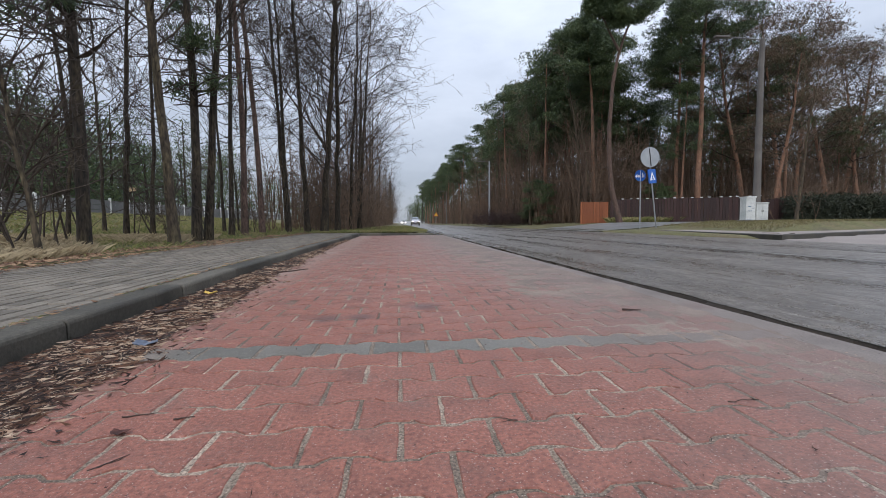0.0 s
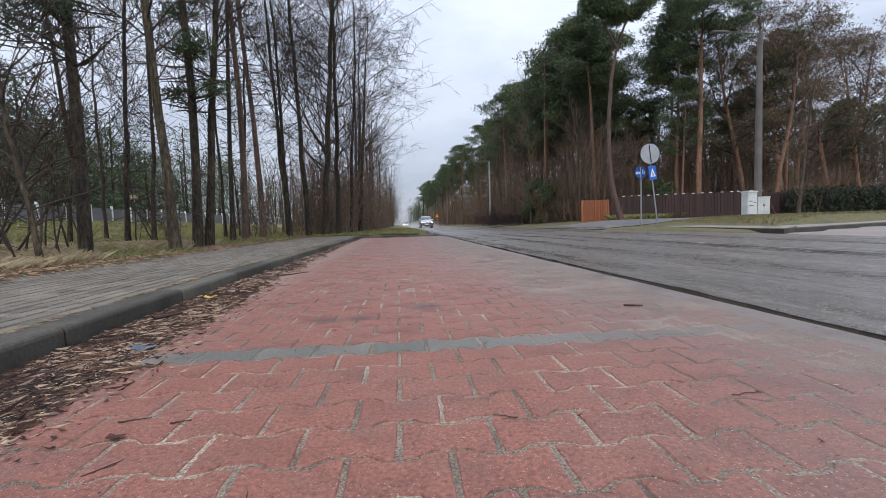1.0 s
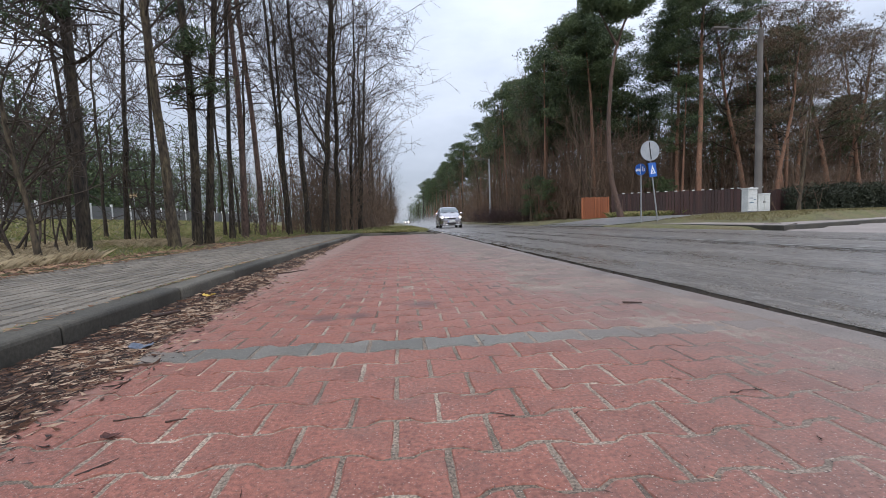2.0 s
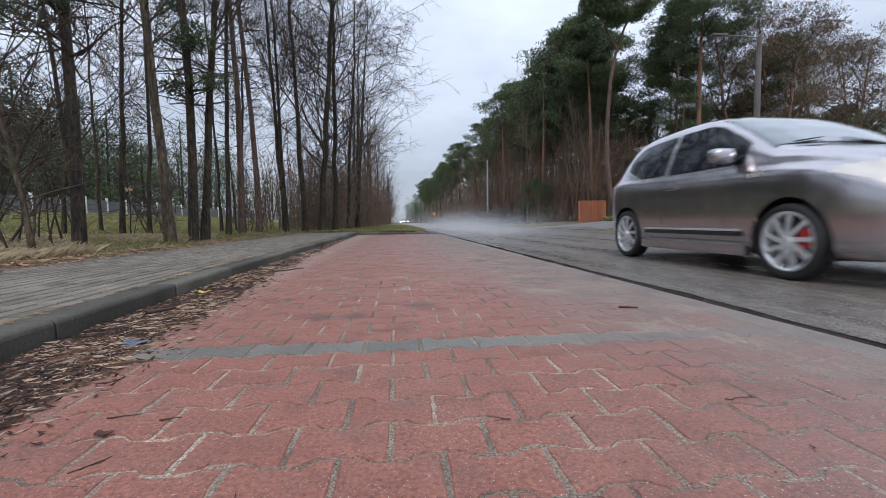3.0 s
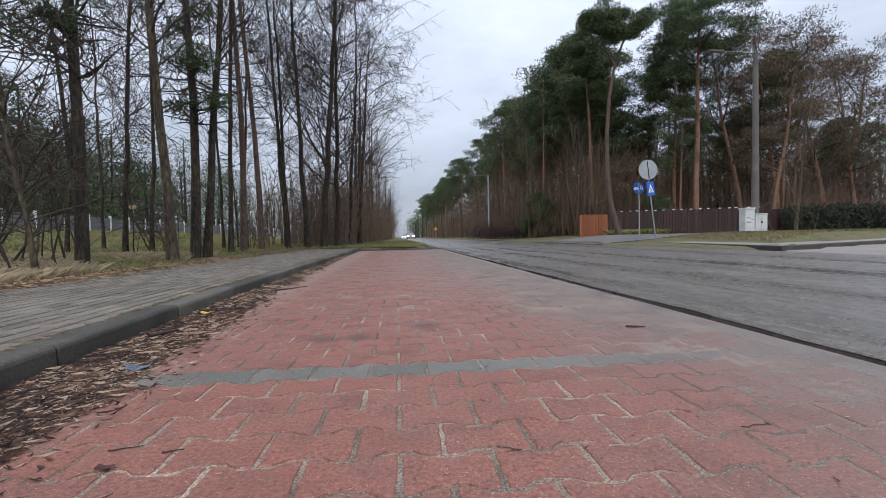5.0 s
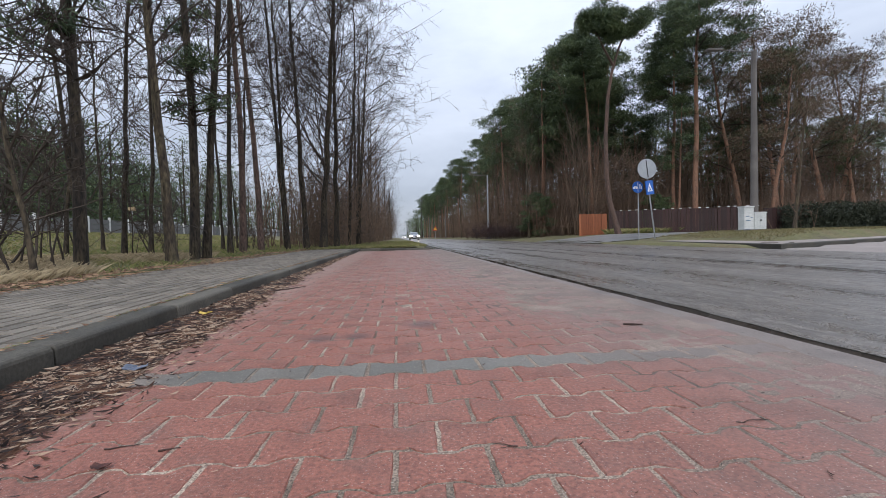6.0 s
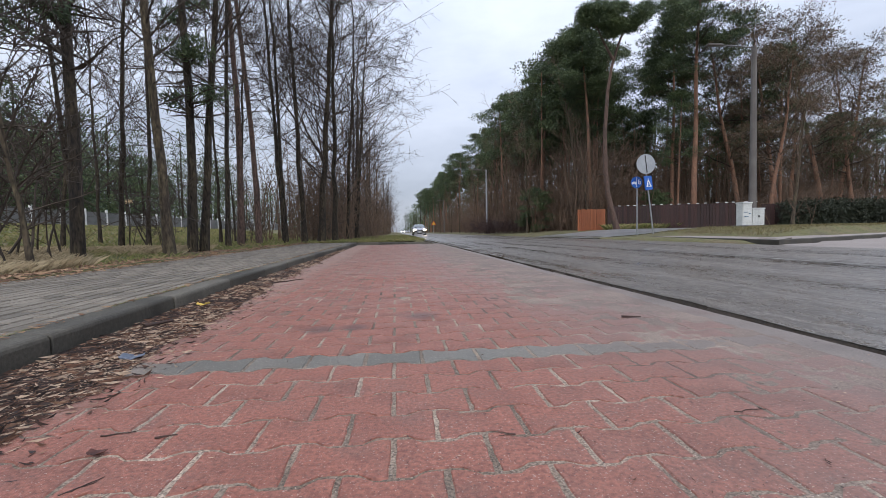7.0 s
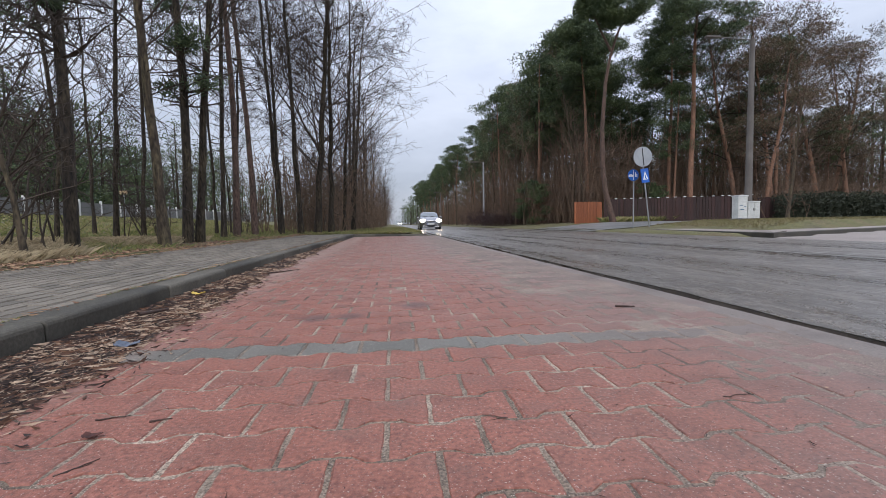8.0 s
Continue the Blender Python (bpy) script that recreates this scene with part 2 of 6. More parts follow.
surface("litter_bed", [(0.022, 0.015, 0.011), (0.05, 0.03, 0.02)], 12.0, (0.8, 0.95), 0.9, 70, fine=0.5)
surface("bark_dark", [(0.016, 0.011, 0.008), (0.034, 0.025, 0.016), (0.070, 0.055, 0.032)], 6.0, (0.85, 1.0), 1.0, 34, fine=0.8, fine_scale=34, space="object", stretch=(1, 1, 0.25))
surface("bark_olive", [(0.038, 0.027, 0.018), (0.07, 0.053, 0.033), (0.105, 0.086, 0.05)], 6.0, (0.85, 1.0), 1.0, 34, fine=0.7, fine_scale=34, space="object", stretch=(1, 1, 0.25))
surface("bark_grey_red", [(0.055, 0.038, 0.03), (0.115, 0.072, 0.055), (0.085, 0.062, 0.048)], 3.0, (0.85, 1.0), 0.9, 25, fine=0.5, fine_scale=30, space="object", stretch=(1, 1, 0.3))
surface("bark_pine", [(0.10, 0.064, 0.046), (0.25, 0.132, 0.082), (0.16, 0.10, 0.07)], 3.0, (0.85, 1.0), 0.9, 25, fine=0.4, fine_scale=30, space="object", stretch=(1, 1, 0.3))
surface("twig_brown", [(0.035, 0.026, 0.02), (0.07, 0.052, 0.038)], 0.8, (0.8, 0.95), 0, fine=0.3, fine_scale=10)
surface("twig_russet", [(0.10, 0.067, 0.046), (0.175, 0.115, 0.075)], 0.5, (0.8, 0.95), 0, fine=0.3, fine_scale=10)
surface("needles", [(0.035, 0.058, 0.026), (0.06, 0.095, 0.036), (0.10, 0.13, 0.05)], 0.5, (0.6, 0.8), 0, fine=0.3, island=0.5)
surface("needles_rust", [(0.10, 0.062, 0.039), (0.165, 0.10, 0.06), (0.06, 0.066, 0.033)], 0.5, (0.7, 0.9), 0, fine=0.3, island=0.5)
surface("hedge_leaves", [(0.02, 0.028, 0.015), (0.038, 0.044, 0.022)], 0.8, (0.6, 0.8), 0, fine=0.3, island=0.5)
surface("fence_brown", [(0.026, 0.012, 0.010), (0.046, 0.020, 0.017)], 2.0, (0.6, 0.8), 0.3, 40, fine=0.3, per_piece=0.5, stretch=(1, 1, 0.2))
surface("fence_orange", [(0.24, 0.075, 0.03), (0.33, 0.11, 0.045)], 2.0, (0.55, 0.75), 0.3, 40, fine=0.25, per_piece=0.5, stretch=(1, 1, 0.2))
surface("fence_concrete", [(0.13, 0.13, 0.125), (0.20, 0.195, 0.19)], 1.0, (0.8, 0.9), 0.3, 30, fine=0.2)
surface("post_white", [(0.66, 0.66, 0.64), (0.78, 0.78, 0.76)], 2.0, (0.7, 0.8), 0.2, 30, fine=0.15)
surface("pole_concrete", [(0.10, 0.09, 0.082), (0.155, 0.142, 0.13)], 1.5, (0.8, 0.9), 0.3, 50, fine=0.2)
surface("galvanised", [(0.30, 0.31, 0.32), (0.40, 0.41, 0.42)], 3.0, (0.35, 0.5), 0.1, 60, metal=0.6, fine=0.12)
surface("sign_back", [(0.32, 0.34, 0.36), (0.40, 0.42, 0.44)], 3.0, (0.4, 0.55), 0.05, 40, metal=0.3, fine=0.1)
surface("sign_blue", [(0.015, 0.10, 0.42), (0.02, 0.13, 0.5)], 3.0, (0.35, 0.5), 0, fine=0.08)
surface("sign_white", [(0.72, 0.73, 0.74), (0.8, 0.8, 0.8)], 3.0, (0.35, 0.5), 0, fine=0.05)
surface("sign_yellow", [(0.62, 0.34, 0.03), (0.7, 0.4, 0.04)], 3.0, (0.35, 0.5), 0, fine=0.05)
surface("sign_beige", [(0.36, 0.25, 0.13), (0.50, 0.38, 0.22)], 9.0, (0.6, 0.8), 0.1, 40, fine=0.3)
surface("sign_red", [(0.5, 0.03, 0.02)], 3.0, (0.35, 0.5), 0, fine=0.05)
surface("cabinet_plastic", [(0.50, 0.52, 0.50), (0.62, 0.63, 0.61)], 2.5, (0.5, 0.7), 0.1, 40, fine=0.12, fine_scale=14)
surface("scrawl_blue", [(0.05, 0.12, 0.2)], 3.0, (0.5, 0.6), 0, fine=0.1)
surface("dark_plastic", [(0.012, 0.012, 0.013), (0.022, 0.022, 0.023)], 5.0, (0.45, 0.6), 0.1, 90, fine=0.1, space="object")
surface("tyre_rubber", [(0.012, 0.012, 0.012), (0.022, 0.021, 0.02)], 6.0, (0.6, 0.8), 0.3, 60, fine=0.2, space="object")
surface("alloy", [(0.66, 0.67, 0.68), (0.76, 0.77, 0.78)], 4.0, (0.28, 0.4), 0, metal=0.55, fine=0.05, space="object")
surface("caliper_red", [(0.45, 0.03, 0.03)], 4.0, (0.4, 0.5), 0, fine=0.05, space="object")
surface("silver_paint", [(0.42, 0.395, 0.41), (0.48, 0.455, 0.47)], 1.5, (0.15, 0.20), 0, metal=0.95, fine=0.05, space="object", coat=0.6)
surface("graphite_paint", [(0.26, 0.26, 0.27), (0.3, 0.3, 0.31)], 1.5, (0.2, 0.26), 0, metal=0.9, fine=0.05, space="object", coat=0.6)
surface("white_paint", [(0.6, 0.6, 0.6), (0.66, 0.66, 0.66)], 1.5, (0.28, 0.36), 0, fine=0.03, space="object", coat=0.6)
surface("car_glass", [(0.006, 0.009, 0.011), (0.012, 0.017, 0.02)], 1.0, (0.02, 0.05), 0, fine=0.05, space="object")
surface("windscreen_glass", [(0.05, 0.07, 0.08), (0.07, 0.09, 0.10)], 1.0, (0.01, 0.03), 0, metal=0.35, fine=0.05, space="object", coat=1.0)
surface("clear_lens", [(0.45, 0.42, 0.39), (0.55, 0.52, 0.48)], 4.0, (0.1, 0.2), 0, fine=0.1, space="object", coat=1.0)
surface("lamp_lens", [(0.14, 0.14, 0.14), (0.36, 0.36, 0.36)], 4.0, (0.08, 0.15), 0, fine=0.1, space="object", coat=1.0, emit=((1.0, 0.95, 0.88), 0.3))
surface("lamp_glow", [(0.9, 0.88, 0.8)], 4.0, (0.2, 0.3), 0, fine=0.02, space="object", emit=((1.0, 0.84, 0.62), 14.0))
surface("lamp_low", [(0.9, 0.88, 0.8)], 4.0, (0.2, 0.3), 0, fine=0.02, space="object", emit=((1.0, 0.80, 0.60), 8.0))
surface("leaf_russet", [(0.10, 0.05, 0.03), (0.19, 0.10, 0.055), (0.30, 0.19, 0.11)], 2.0, (0.7, 0.9), 0, island=0.7, fine=0.3)
surface("moss_green", [(0.05, 0.045, 0.015), (0.10, 0.10, 0.028), (0.17, 0.17, 0.045)], 4.0, (0.8, 0.95), 0, island=0.5, fine=0.3)
surface("plate_white", [(0.7, 0.7, 0.68)], 4.0, (0.35, 0.5), 0, fine=0.05, space="object")
surface("plate_blue", [(0.02, 0.07, 0.4)], 4.0, (0.35, 0.5), 0, fine=0.05, space="object")
surface("amber_lens", [(0.6, 0.25, 0.12)], 4.0, (0.15, 0.25), 0, fine=0.05, space="object")
surface("leaf_yellow", [(0.55, 0.36, 0.05), (0.68, 0.48, 0.12)], 30.0, (0.5, 0.7), 0.2, 60, fine=0.2)
surface("leaf_dark", [(0.05, 0.015, 0.012), (0.09, 0.03, 0.02)], 40.0, (0.5, 0.7), 0.3, 80, fine=0.3)
surface("twig_dark", [(0.035, 0.022, 0.018), (0.07, 0.04, 0.03)], 30.0, (0.7, 0.9), 0.3, 80, fine=0.3)
surface("plastic_film", [(0.05, 0.065, 0.10), (0.17, 0.20, 0.25)], 25.0, (0.35, 0.5), 0.2, 40, fine=0.15)


def spray_material():
    """Fine water drops: mostly clear, the rest scatters light evenly."""
    m = bpy.data.materials.new("spray_droplets")
    m.use_nodes = True
    n, l = m.node_tree.nodes, m.node_tree.links
    n.remove(n["Principled BSDF"])
    clear, dif, tra = n.new("ShaderNodeBsdfTransparent"), n.new("ShaderNodeBsdfDiffuse"), n.new("ShaderNodeBsdfTranslucent")
    dif.inputs["Color"].default_value = tra.inputs["Color"].default_value = (0.80, 0.82, 0.85, 1)
    white, both = n.new("ShaderNodeMixShader"), n.new("ShaderNodeMixShader")
    white.inputs[0].default_value, both.inputs[0].default_value = 0.5, 0.5
    l.new(dif.outputs[0], white.inputs[1])
    l.new(tra.outputs[0], white.inputs[2])
    l.new(clear.outputs[0], both.inputs[1])
    l.new(white.outputs[0], both.inputs[2])
    l.new(both.outputs[0], n["Material Output"].inputs["Surface"])
    MATS["spray_droplets"] = m


spray_material()

# ---- mesh helpers ----


def mesh_object(name, verts, faces, material, parent=None, label="", smooth=False):
    me = bpy.data.meshes.new(name)
    me.from_pydata([tuple(v) for v in verts], [], [tuple(f) for f in faces])
    me.materials.append(MATS[material])
    if smooth:
        me.polygons.foreach_set("use_smooth", [True] * len(me.polygons))
    me.update()
    ob = new(name, me)
    if parent:
        ob.parent = parent
    if label:
        ob["label"] = label
    return ob


def part(name, bm, material, parent, label="", smooth=False):
    me = bpy.data.meshes.new(name)
    bm.normal_update()
    bm.to_mesh(me)
    bm.free()
    me.materials.append(MATS[material])
    if smooth:
        me.polygons.foreach_set("use_smooth", [True] * len(me.polygons))
    ob = new(name, me)
    if parent:
        ob.parent = parent
    if label:
        ob["label"] = label
    return ob


def base_of(name, m, label, category, group="", kind=""):
    ob = new(name)
    ob.matrix_world = m
    return tagged(ob, label, category, group, kind)


def box(bm, cx, cy, cz, sx, sy, sz, bevel=0.0, turn=None):
    r = bmesh.ops.create_cube(bm, size=1.0)
    vs = r["verts"]
    bmesh.ops.scale(bm, vec=(sx, sy, sz), verts=vs)
    if turn is not None:
        bmesh.ops.transform(bm, matrix=turn, verts=vs)
    bmesh.ops.translate(bm, vec=(cx, cy, cz), verts=vs)
    if bevel:
        es = list({e for v in vs for e in v.link_edges})
        bmesh.ops.bevel(bm, geom=es, offset=bevel, segments=2, profile=0.7, affect="EDGES")
    return bm


def rod(bm, a, b, r0, r1=None, n=12):
    a, b = Vector(a), Vector(b)
    d = b - a
    m = Matrix.Translation((a + b) / 2) @ d.to_track_quat("Z", "Y").to_matrix().to_4x4()
    bmesh.ops.create_cone(bm, cap_ends=True, segments=n, radius1=r0, radius2=r0 if r1 is None else r1, depth=d.length, matrix=m)
    return bm


def tube(V, F, pts, radii, n=3):
    """Adds a tapering tube along pts to the lists V and F."""
    base = len(V)
    k = len(pts)
    for i in range(k):
        a = pts[max(0, i - 1)]
        b = pts[min(k - 1, i + 1)]
        d = (b[0] - a[0], b[1] - a[1], b[2] - a[2])
        dl = math.sqrt(d[0] * d[0] + d[1] * d[1] + d[2] * d[2]) or 1.0
        d = (d[0] / dl, d[1] / dl, d[2] / dl)
        u = (d[1], -d[0], 0.0) if abs(d[2]) < 0.95 else (1.0, 0.0, 0.0)
        ul = math.sqrt(u[0] * u[0] + u[1] * u[1] + u[2] * u[2]) or 1.0
        u = (u[0] / ul, u[1] / ul, u[2] / ul)
        w = (d[1] * u[2] - d[2] * u[1], d[2] * u[0] - d[0] * u[2], d[0] * u[1] - d[1] * u[0])
        for j in range(n):
            c, s = math.cos(6.2832 * j / n) * radii[i], math.sin(6.2832 * j / n) * radii[i]
            V.append((pts[i][0] + u[0] * c + w[0] * s, pts[i][1] + u[1] * c + w[1] * s, pts[i][2] + u[2] * c + w[2] * s))
    for i in range(k - 1):
        for j in range(n):
            p, q = base + i * n + j, base + i * n + (j + 1) % n
            F.append((p, q, q + n, p + n))


def unit(rng):
    while True:
        v = Vector((rng.uniform(-1, 1), rng.uniform(-1, 1), rng.uniform(-1, 1)))
        if 0.01 < v.length < 1:
            return v.normalized()


def wander(rng, start, way, length, steps, crook, lift=0.0):
    pts, p, d = [tuple(start)], Vector(start), Vector(way).normalized()
    for _ in range(steps):
        d = (d + unit(rng) * crook + Vector((0, 0, lift))).normalized()
        p = p + d * (length / steps)
        pts.append(tuple(p))
    return pts


def taper(r0, r1, k):
    return [r0 + (r1 - r0) * i / (k - 1) for i in range(k)]

# ---- the ground ----
ROAD_Z = -0.03
EDGE = 1.745         # where the bay meets the carriageway
KERB_X = -1.38
WALK_L = -3.35


KERB_LINE = ((-6, -0.98), (1.0, -1.255), (1.56, -1.28), (2.81, -1.335), (3.97, -1.385), (8.0, -1.41), (17.0, -1.45))


def kerb_x(y):
    """Face of the kerb, which bends gently away from the bay."""
    for (y0, x0), (y1, x1) in zip(KERB_LINE, KERB_LINE[1:]):
        if y <= y1:
            return x0 + (x1 - x0) * (y - y0) / (y1 - y0)
    return KERB_LINE[-1][1]


def smooth01(a, b, v):
    t = min(1.0, max(0.0, (v - a) / (b - a)))
    return t * t * (3 - 2 * t)


def land(x, y):
    """Height of the open ground."""
    if x < WALK_L:
        z = 0.10 + 0.06 * smooth01(WALK_L, -5, x) * 1.0 + 1.15 * smooth01(-6, -23, x)
        z += 0.05 * noise.noise((x * 0.5, y * 0.5, 0.0))
        return z
    if x < 9.2:
        return -0.16
    ahead = y - (9.85 + (x - 9.75) * 0.42)
    rise = smooth01(0.0, 1.4, ahead)
    z = -0.16 + rise * (0.20 * smooth01(9.2, 9.6, x) + 0.32 * smooth01(9.6, 15, x))
    return z + 0.02 * noise.noise((x * 0.4, y * 0.4, 3.0)) * smooth01(9.8, 12, x) * rise


def ground():
    xs = [-3000, -800, -250, -120, -70] + [-45 + 1.5 * i for i in range(20)] + [-15 + 0.6 * i for i in range(19)] + [-3.9, -3.55, WALK_L - 0.02, WALK_L + 0.05, -1.5, 1.8, 5, 8.5, 9.2, 9.35, 9.6] + [10 + 0.8 * i for i in range(26)] + [35, 45, 70, 120, 250, 800, 3000]
    ys = [-3000, -600, -150, -60, -30, -15, -8, -4] + [0.75 * i for i in range(48)] + [37 + 3 * i for i in range(22)] + [110, 135, 170, 220, 300, 420, 700, 1500, 4000]
    V = [(x, y, land(x, y)) for y in ys for x in xs]
    w = len(xs)
    F = [(j * w + i, j * w + i + 1, (j + 1) * w + i + 1, (j + 1) * w + i) for j in range(len(ys) - 1) for i in range(w - 1)]
    ob = mesh_object("ground", V, F, "turf_soil", smooth=True)
    tagged(ob, "uneven winter turf and bare soil beside the road", "ground", kind="structure")


ground()


def sheet(name, xs, ys, zf, material, label, category):
    V = [(x, y, zf(x, y)) for y in ys for x in xs]
    w = len(xs)
    F = [(j * w + i, j * w + i + 1, (j + 1) * w + i + 1, (j + 1) * w + i) for j in range(len(ys) - 1) for i in range(w - 1)]
    ob = mesh_object(name, V, F, material, smooth=True)
    return tagged(ob, label, category, kind="structure")


def wavy(y, amp=0.02):
    return amp * noise.noise((0.0, y * 0.9, 5.0)) + amp * 0.6 * noise.noise((0.0, y * 3.7, 9.0))


def ragged(y):
    """The broken edge of the asphalt, worse further on where pieces have come off."""
    big = 0.06 * smooth01(3.5, 7, y)
    return wavy(y + 40, 0.045) + 0.012 * noise.noise((2.0, y * 11.0, 3.0)) + big * noise.noise((7.0, y * 1.4, 1.0))


def road():
    ys = [-60, -20, -6] + [-3 + 0.12 * i for i in range(220)] + [24 + 2 * i for i in range(40)] + [110, 140, 180, 240, 330, 500, 900]
    V, F = [], []
    cols = [EDGE + 0.115, EDGE + 0.19, 2.3, 2.9, 3.6, 4.5, 5.4, 6.5, 7.8, 9.4]
    for y in ys:
        for i, x in enumerate(cols):
            xx = x + (ragged(y) if i == 0 else 0.0)
            # worn ruts where the wheels run, and a low crown
            z = ROAD_Z + 0.012 * math.exp(-((x - 5.4) / 2.5) ** 2) - (0.008 if i in (3, 5) else 0.0)
            V.append((xx, y, z + (0.018 if i == 0 else 0.012 if i == 1 else 0)))
    w = len(cols)
    F = [(j * w + i, j * w + i + 1, (j + 1) * w + i + 1, (j + 1) * w + i) for j in range(len(ys) - 1) for i in range(w - 1)]
    tagged(mesh_object("road", V, F, "asphalt", smooth=True), "wet worn grey asphalt road with damp wheel tracks", "road", kind="structure")
    V = []
    for y in ys:
        e = EDGE + 0.115 + ragged(y)
        V += [(EDGE - 0.06, y, -0.046), (EDGE + 0.03, y, -0.047), (e - 0.006, y, -0.045), (e + 0.004, y, ROAD_Z + 0.016)]
    F = [(j * 4 + i, j * 4 + i + 1, (j + 1) * 4 + i + 1, (j + 1) * 4 + i) for j in range(len(ys) - 1) for i in range(3)]
    tagged(mesh_object("gutter_groove", V, F, "gutter_water"), "dark muddy broken joint between bay and road", "gutter", kind="structure")
    # concrete edging of the bay, under grit
    ys2 = [y for y in ys if y < 16.6]
    V = []
    for y in ys2:
        w = wavy(y, 0.022)
        V += [(1.53 + wavy(y + 9, 0.03), y, -0.0045), (1.632, y, 0.0006), (EDGE - 0.02 + w, y, 0.001), (EDGE + w, y, -0.006), (EDGE - 0.004 + w, y, -0.09)]
    F = [(j * 5 + i, j * 5 + i + 1, (j + 1) * 5 + i + 1, (j + 1) * 5 + i) for j in range(len(ys2) - 1) for i in range(4)]
    tagged(mesh_object("bay_edging", V, F, "edging_concrete"), "grit-covered concrete edging of the parking bay", "edging", kind="structure")
    # worn centre line
    V, F = [], []
    for x0 in (5.40, 5.66):
        y = -9.0
        while y < 260:
            b = len(V)
            for k in range(13):
                yy = y + 6.0 * k / 12
                for x in (x0, x0 + 0.11):
                    V.append((x + 0.02 * noise.noise((x * 9, yy * 3, 1.0)), yy, ROAD_Z + 0.0165))
            F += [(b + 2 * k, b + 2 * k + 1, b + 2 * k + 3, b + 2 * k + 2) for k in range(12)]
            y += 6.0
    tagged(mesh_object("road_marking", V, F, "white_marking"), "worn white painted double centre line on the asphalt", "road marking", kind="structure")


road()

# side street in front of the fence, on the far side
def side_street():
    ys = [19 + 0.75 * i for i in range(13)]
    xs = [9.3 + 0.8 * i for i in range(40)]
    sheet("side_street", xs, ys, lambda x, y: max(land(x, y), ROAD_Z) + 0.03 - 0.02 * smooth01(27, 28, y), "side_asphalt", "pale damp asphalt side street before the wooden fence", "road")
    for i in range(5):
        bm = bmesh.new()
        box(bm, 9.9, 20.2 + 1.5 * i, 0.0, 0.5, 0.7, 0.006)
        for v in bm.verts:
            v.co.z += max(land(v.co.x, v.co.y), ROAD_Z) + 0.037
        tagged(part("crossing_bar", bm, "white_marking", None), "worn white painted bar on the side street", "road marking", "crossing bars", "structure")


side_street()


def island():
    """The grassed corner with its pale paved margin and dark kerb."""
    corner, far, out = Vector((9.75, 9.9, 0)), Vector((11.0, 18.3, 0)), Vector((26, 16.7, 0))
    legs = [(far.lerp(corner, i / 12), Vector((0.989, -0.147, 0))) for i in range(12)]
    legs += [(corner, Vector((0.63, 0.77, 0)))]
    legs += [(corner.lerp(out, i / 20), Vector((-0.386, 0.922, 0))) for i in range(1, 21)]
    k = len(legs)
    V = []
    for q, d in legs:
        for off, z in ((0.0, -0.05), (0.0, 0.075), (0.015, 0.088), (0.13, 0.09), (0.14, 0.06)):
            p = q + d * off
            V.append((p.x, p.y, ROAD_Z + 0.03 + z))
    F = [(i * 5 + j, i * 5 + j + 1, (i + 1) * 5 + j + 1, (i + 1) * 5 + j) for i in range(k - 1) for j in range(4)]
    tagged(mesh_object("island_kerb", V, F, "kerb_concrete"), "dark damp concrete kerb round the grassed corner", "kerb", kind="structure")
    V = []
    for q, d in legs:
        for off, z in ((0.13, 0.118), (0.85, 0.15), (0.95, -0.05)):
            p = q + d * off
            V.append((p.x, p.y, ROAD_Z + z))
    F = [(i * 3 + j, i * 3 + j + 1, (i + 1) * 3 + j + 1, (i + 1) * 3 + j) for i in range(k - 1) for j in range(2)]
    tagged(mesh_object("island_paving", V, F, "pale_pavement"), "pale worn paving along the kerb of the corner", "pavement", kind="structure")
    # driveway in front of the corner
    sheet("driveway", [9.3 + 0.7 * i for i in range(40)], [-8 + 0.9 * i for i in range(26)], lambda x, y: ROAD_Z - 0.002 + 0.02 * smooth01(9.4, 12, x) - 0.25 * smooth01(0.0, 0.6, y - (9.9 + (x - 9.75) * 0.42)), "pale_pavement", "pale pinkish paved driveway", "pavement")
    # raised lawn on the corner
    xs, ys = [9.9 + 0.4 * i for i in range(40)], [10 + 0.4 * i for i in range(23)]
    V, F, idx = [], [], {}
    for y in ys:
        for x in xs:
            left = 9.75 + (y - 9.9) * 0.149 + 1.0
            low = 9.9 + (x - 9.75) * 0.42 + 1.0
            inside = x > left and y > low and y < 18.4
            idx[(x, y)] = len(V)
            V.append((x, y, land(x, y) + (0.05 if inside else -0.12) + 0.02 * noise.noise((x * 1.3, y * 1.3, 0))))
    for j in range(len(ys) - 1):
        for i in range(len(xs) - 1):
            q = [idx[(xs[i], ys[j])], idx[(xs[i + 1], ys[j])], idx[(xs[i + 1], ys[j + 1])], idx[(xs[i], ys[j + 1])]]
            F.append(q)
    tagged(mesh_object("corner_lawn", V, F, "turf_soil", smooth=True), "patchy green lawn on the road corner", "lawn", kind="structure")
    sheet("far_footpath", [14.5 + 1.0 * i for i in range(24)], [18.6, 19.2], lambda x, y: land(x, y) + 0.05, "pale_pavement", "pale footpath behind the corner lawn", "pavement")


island()


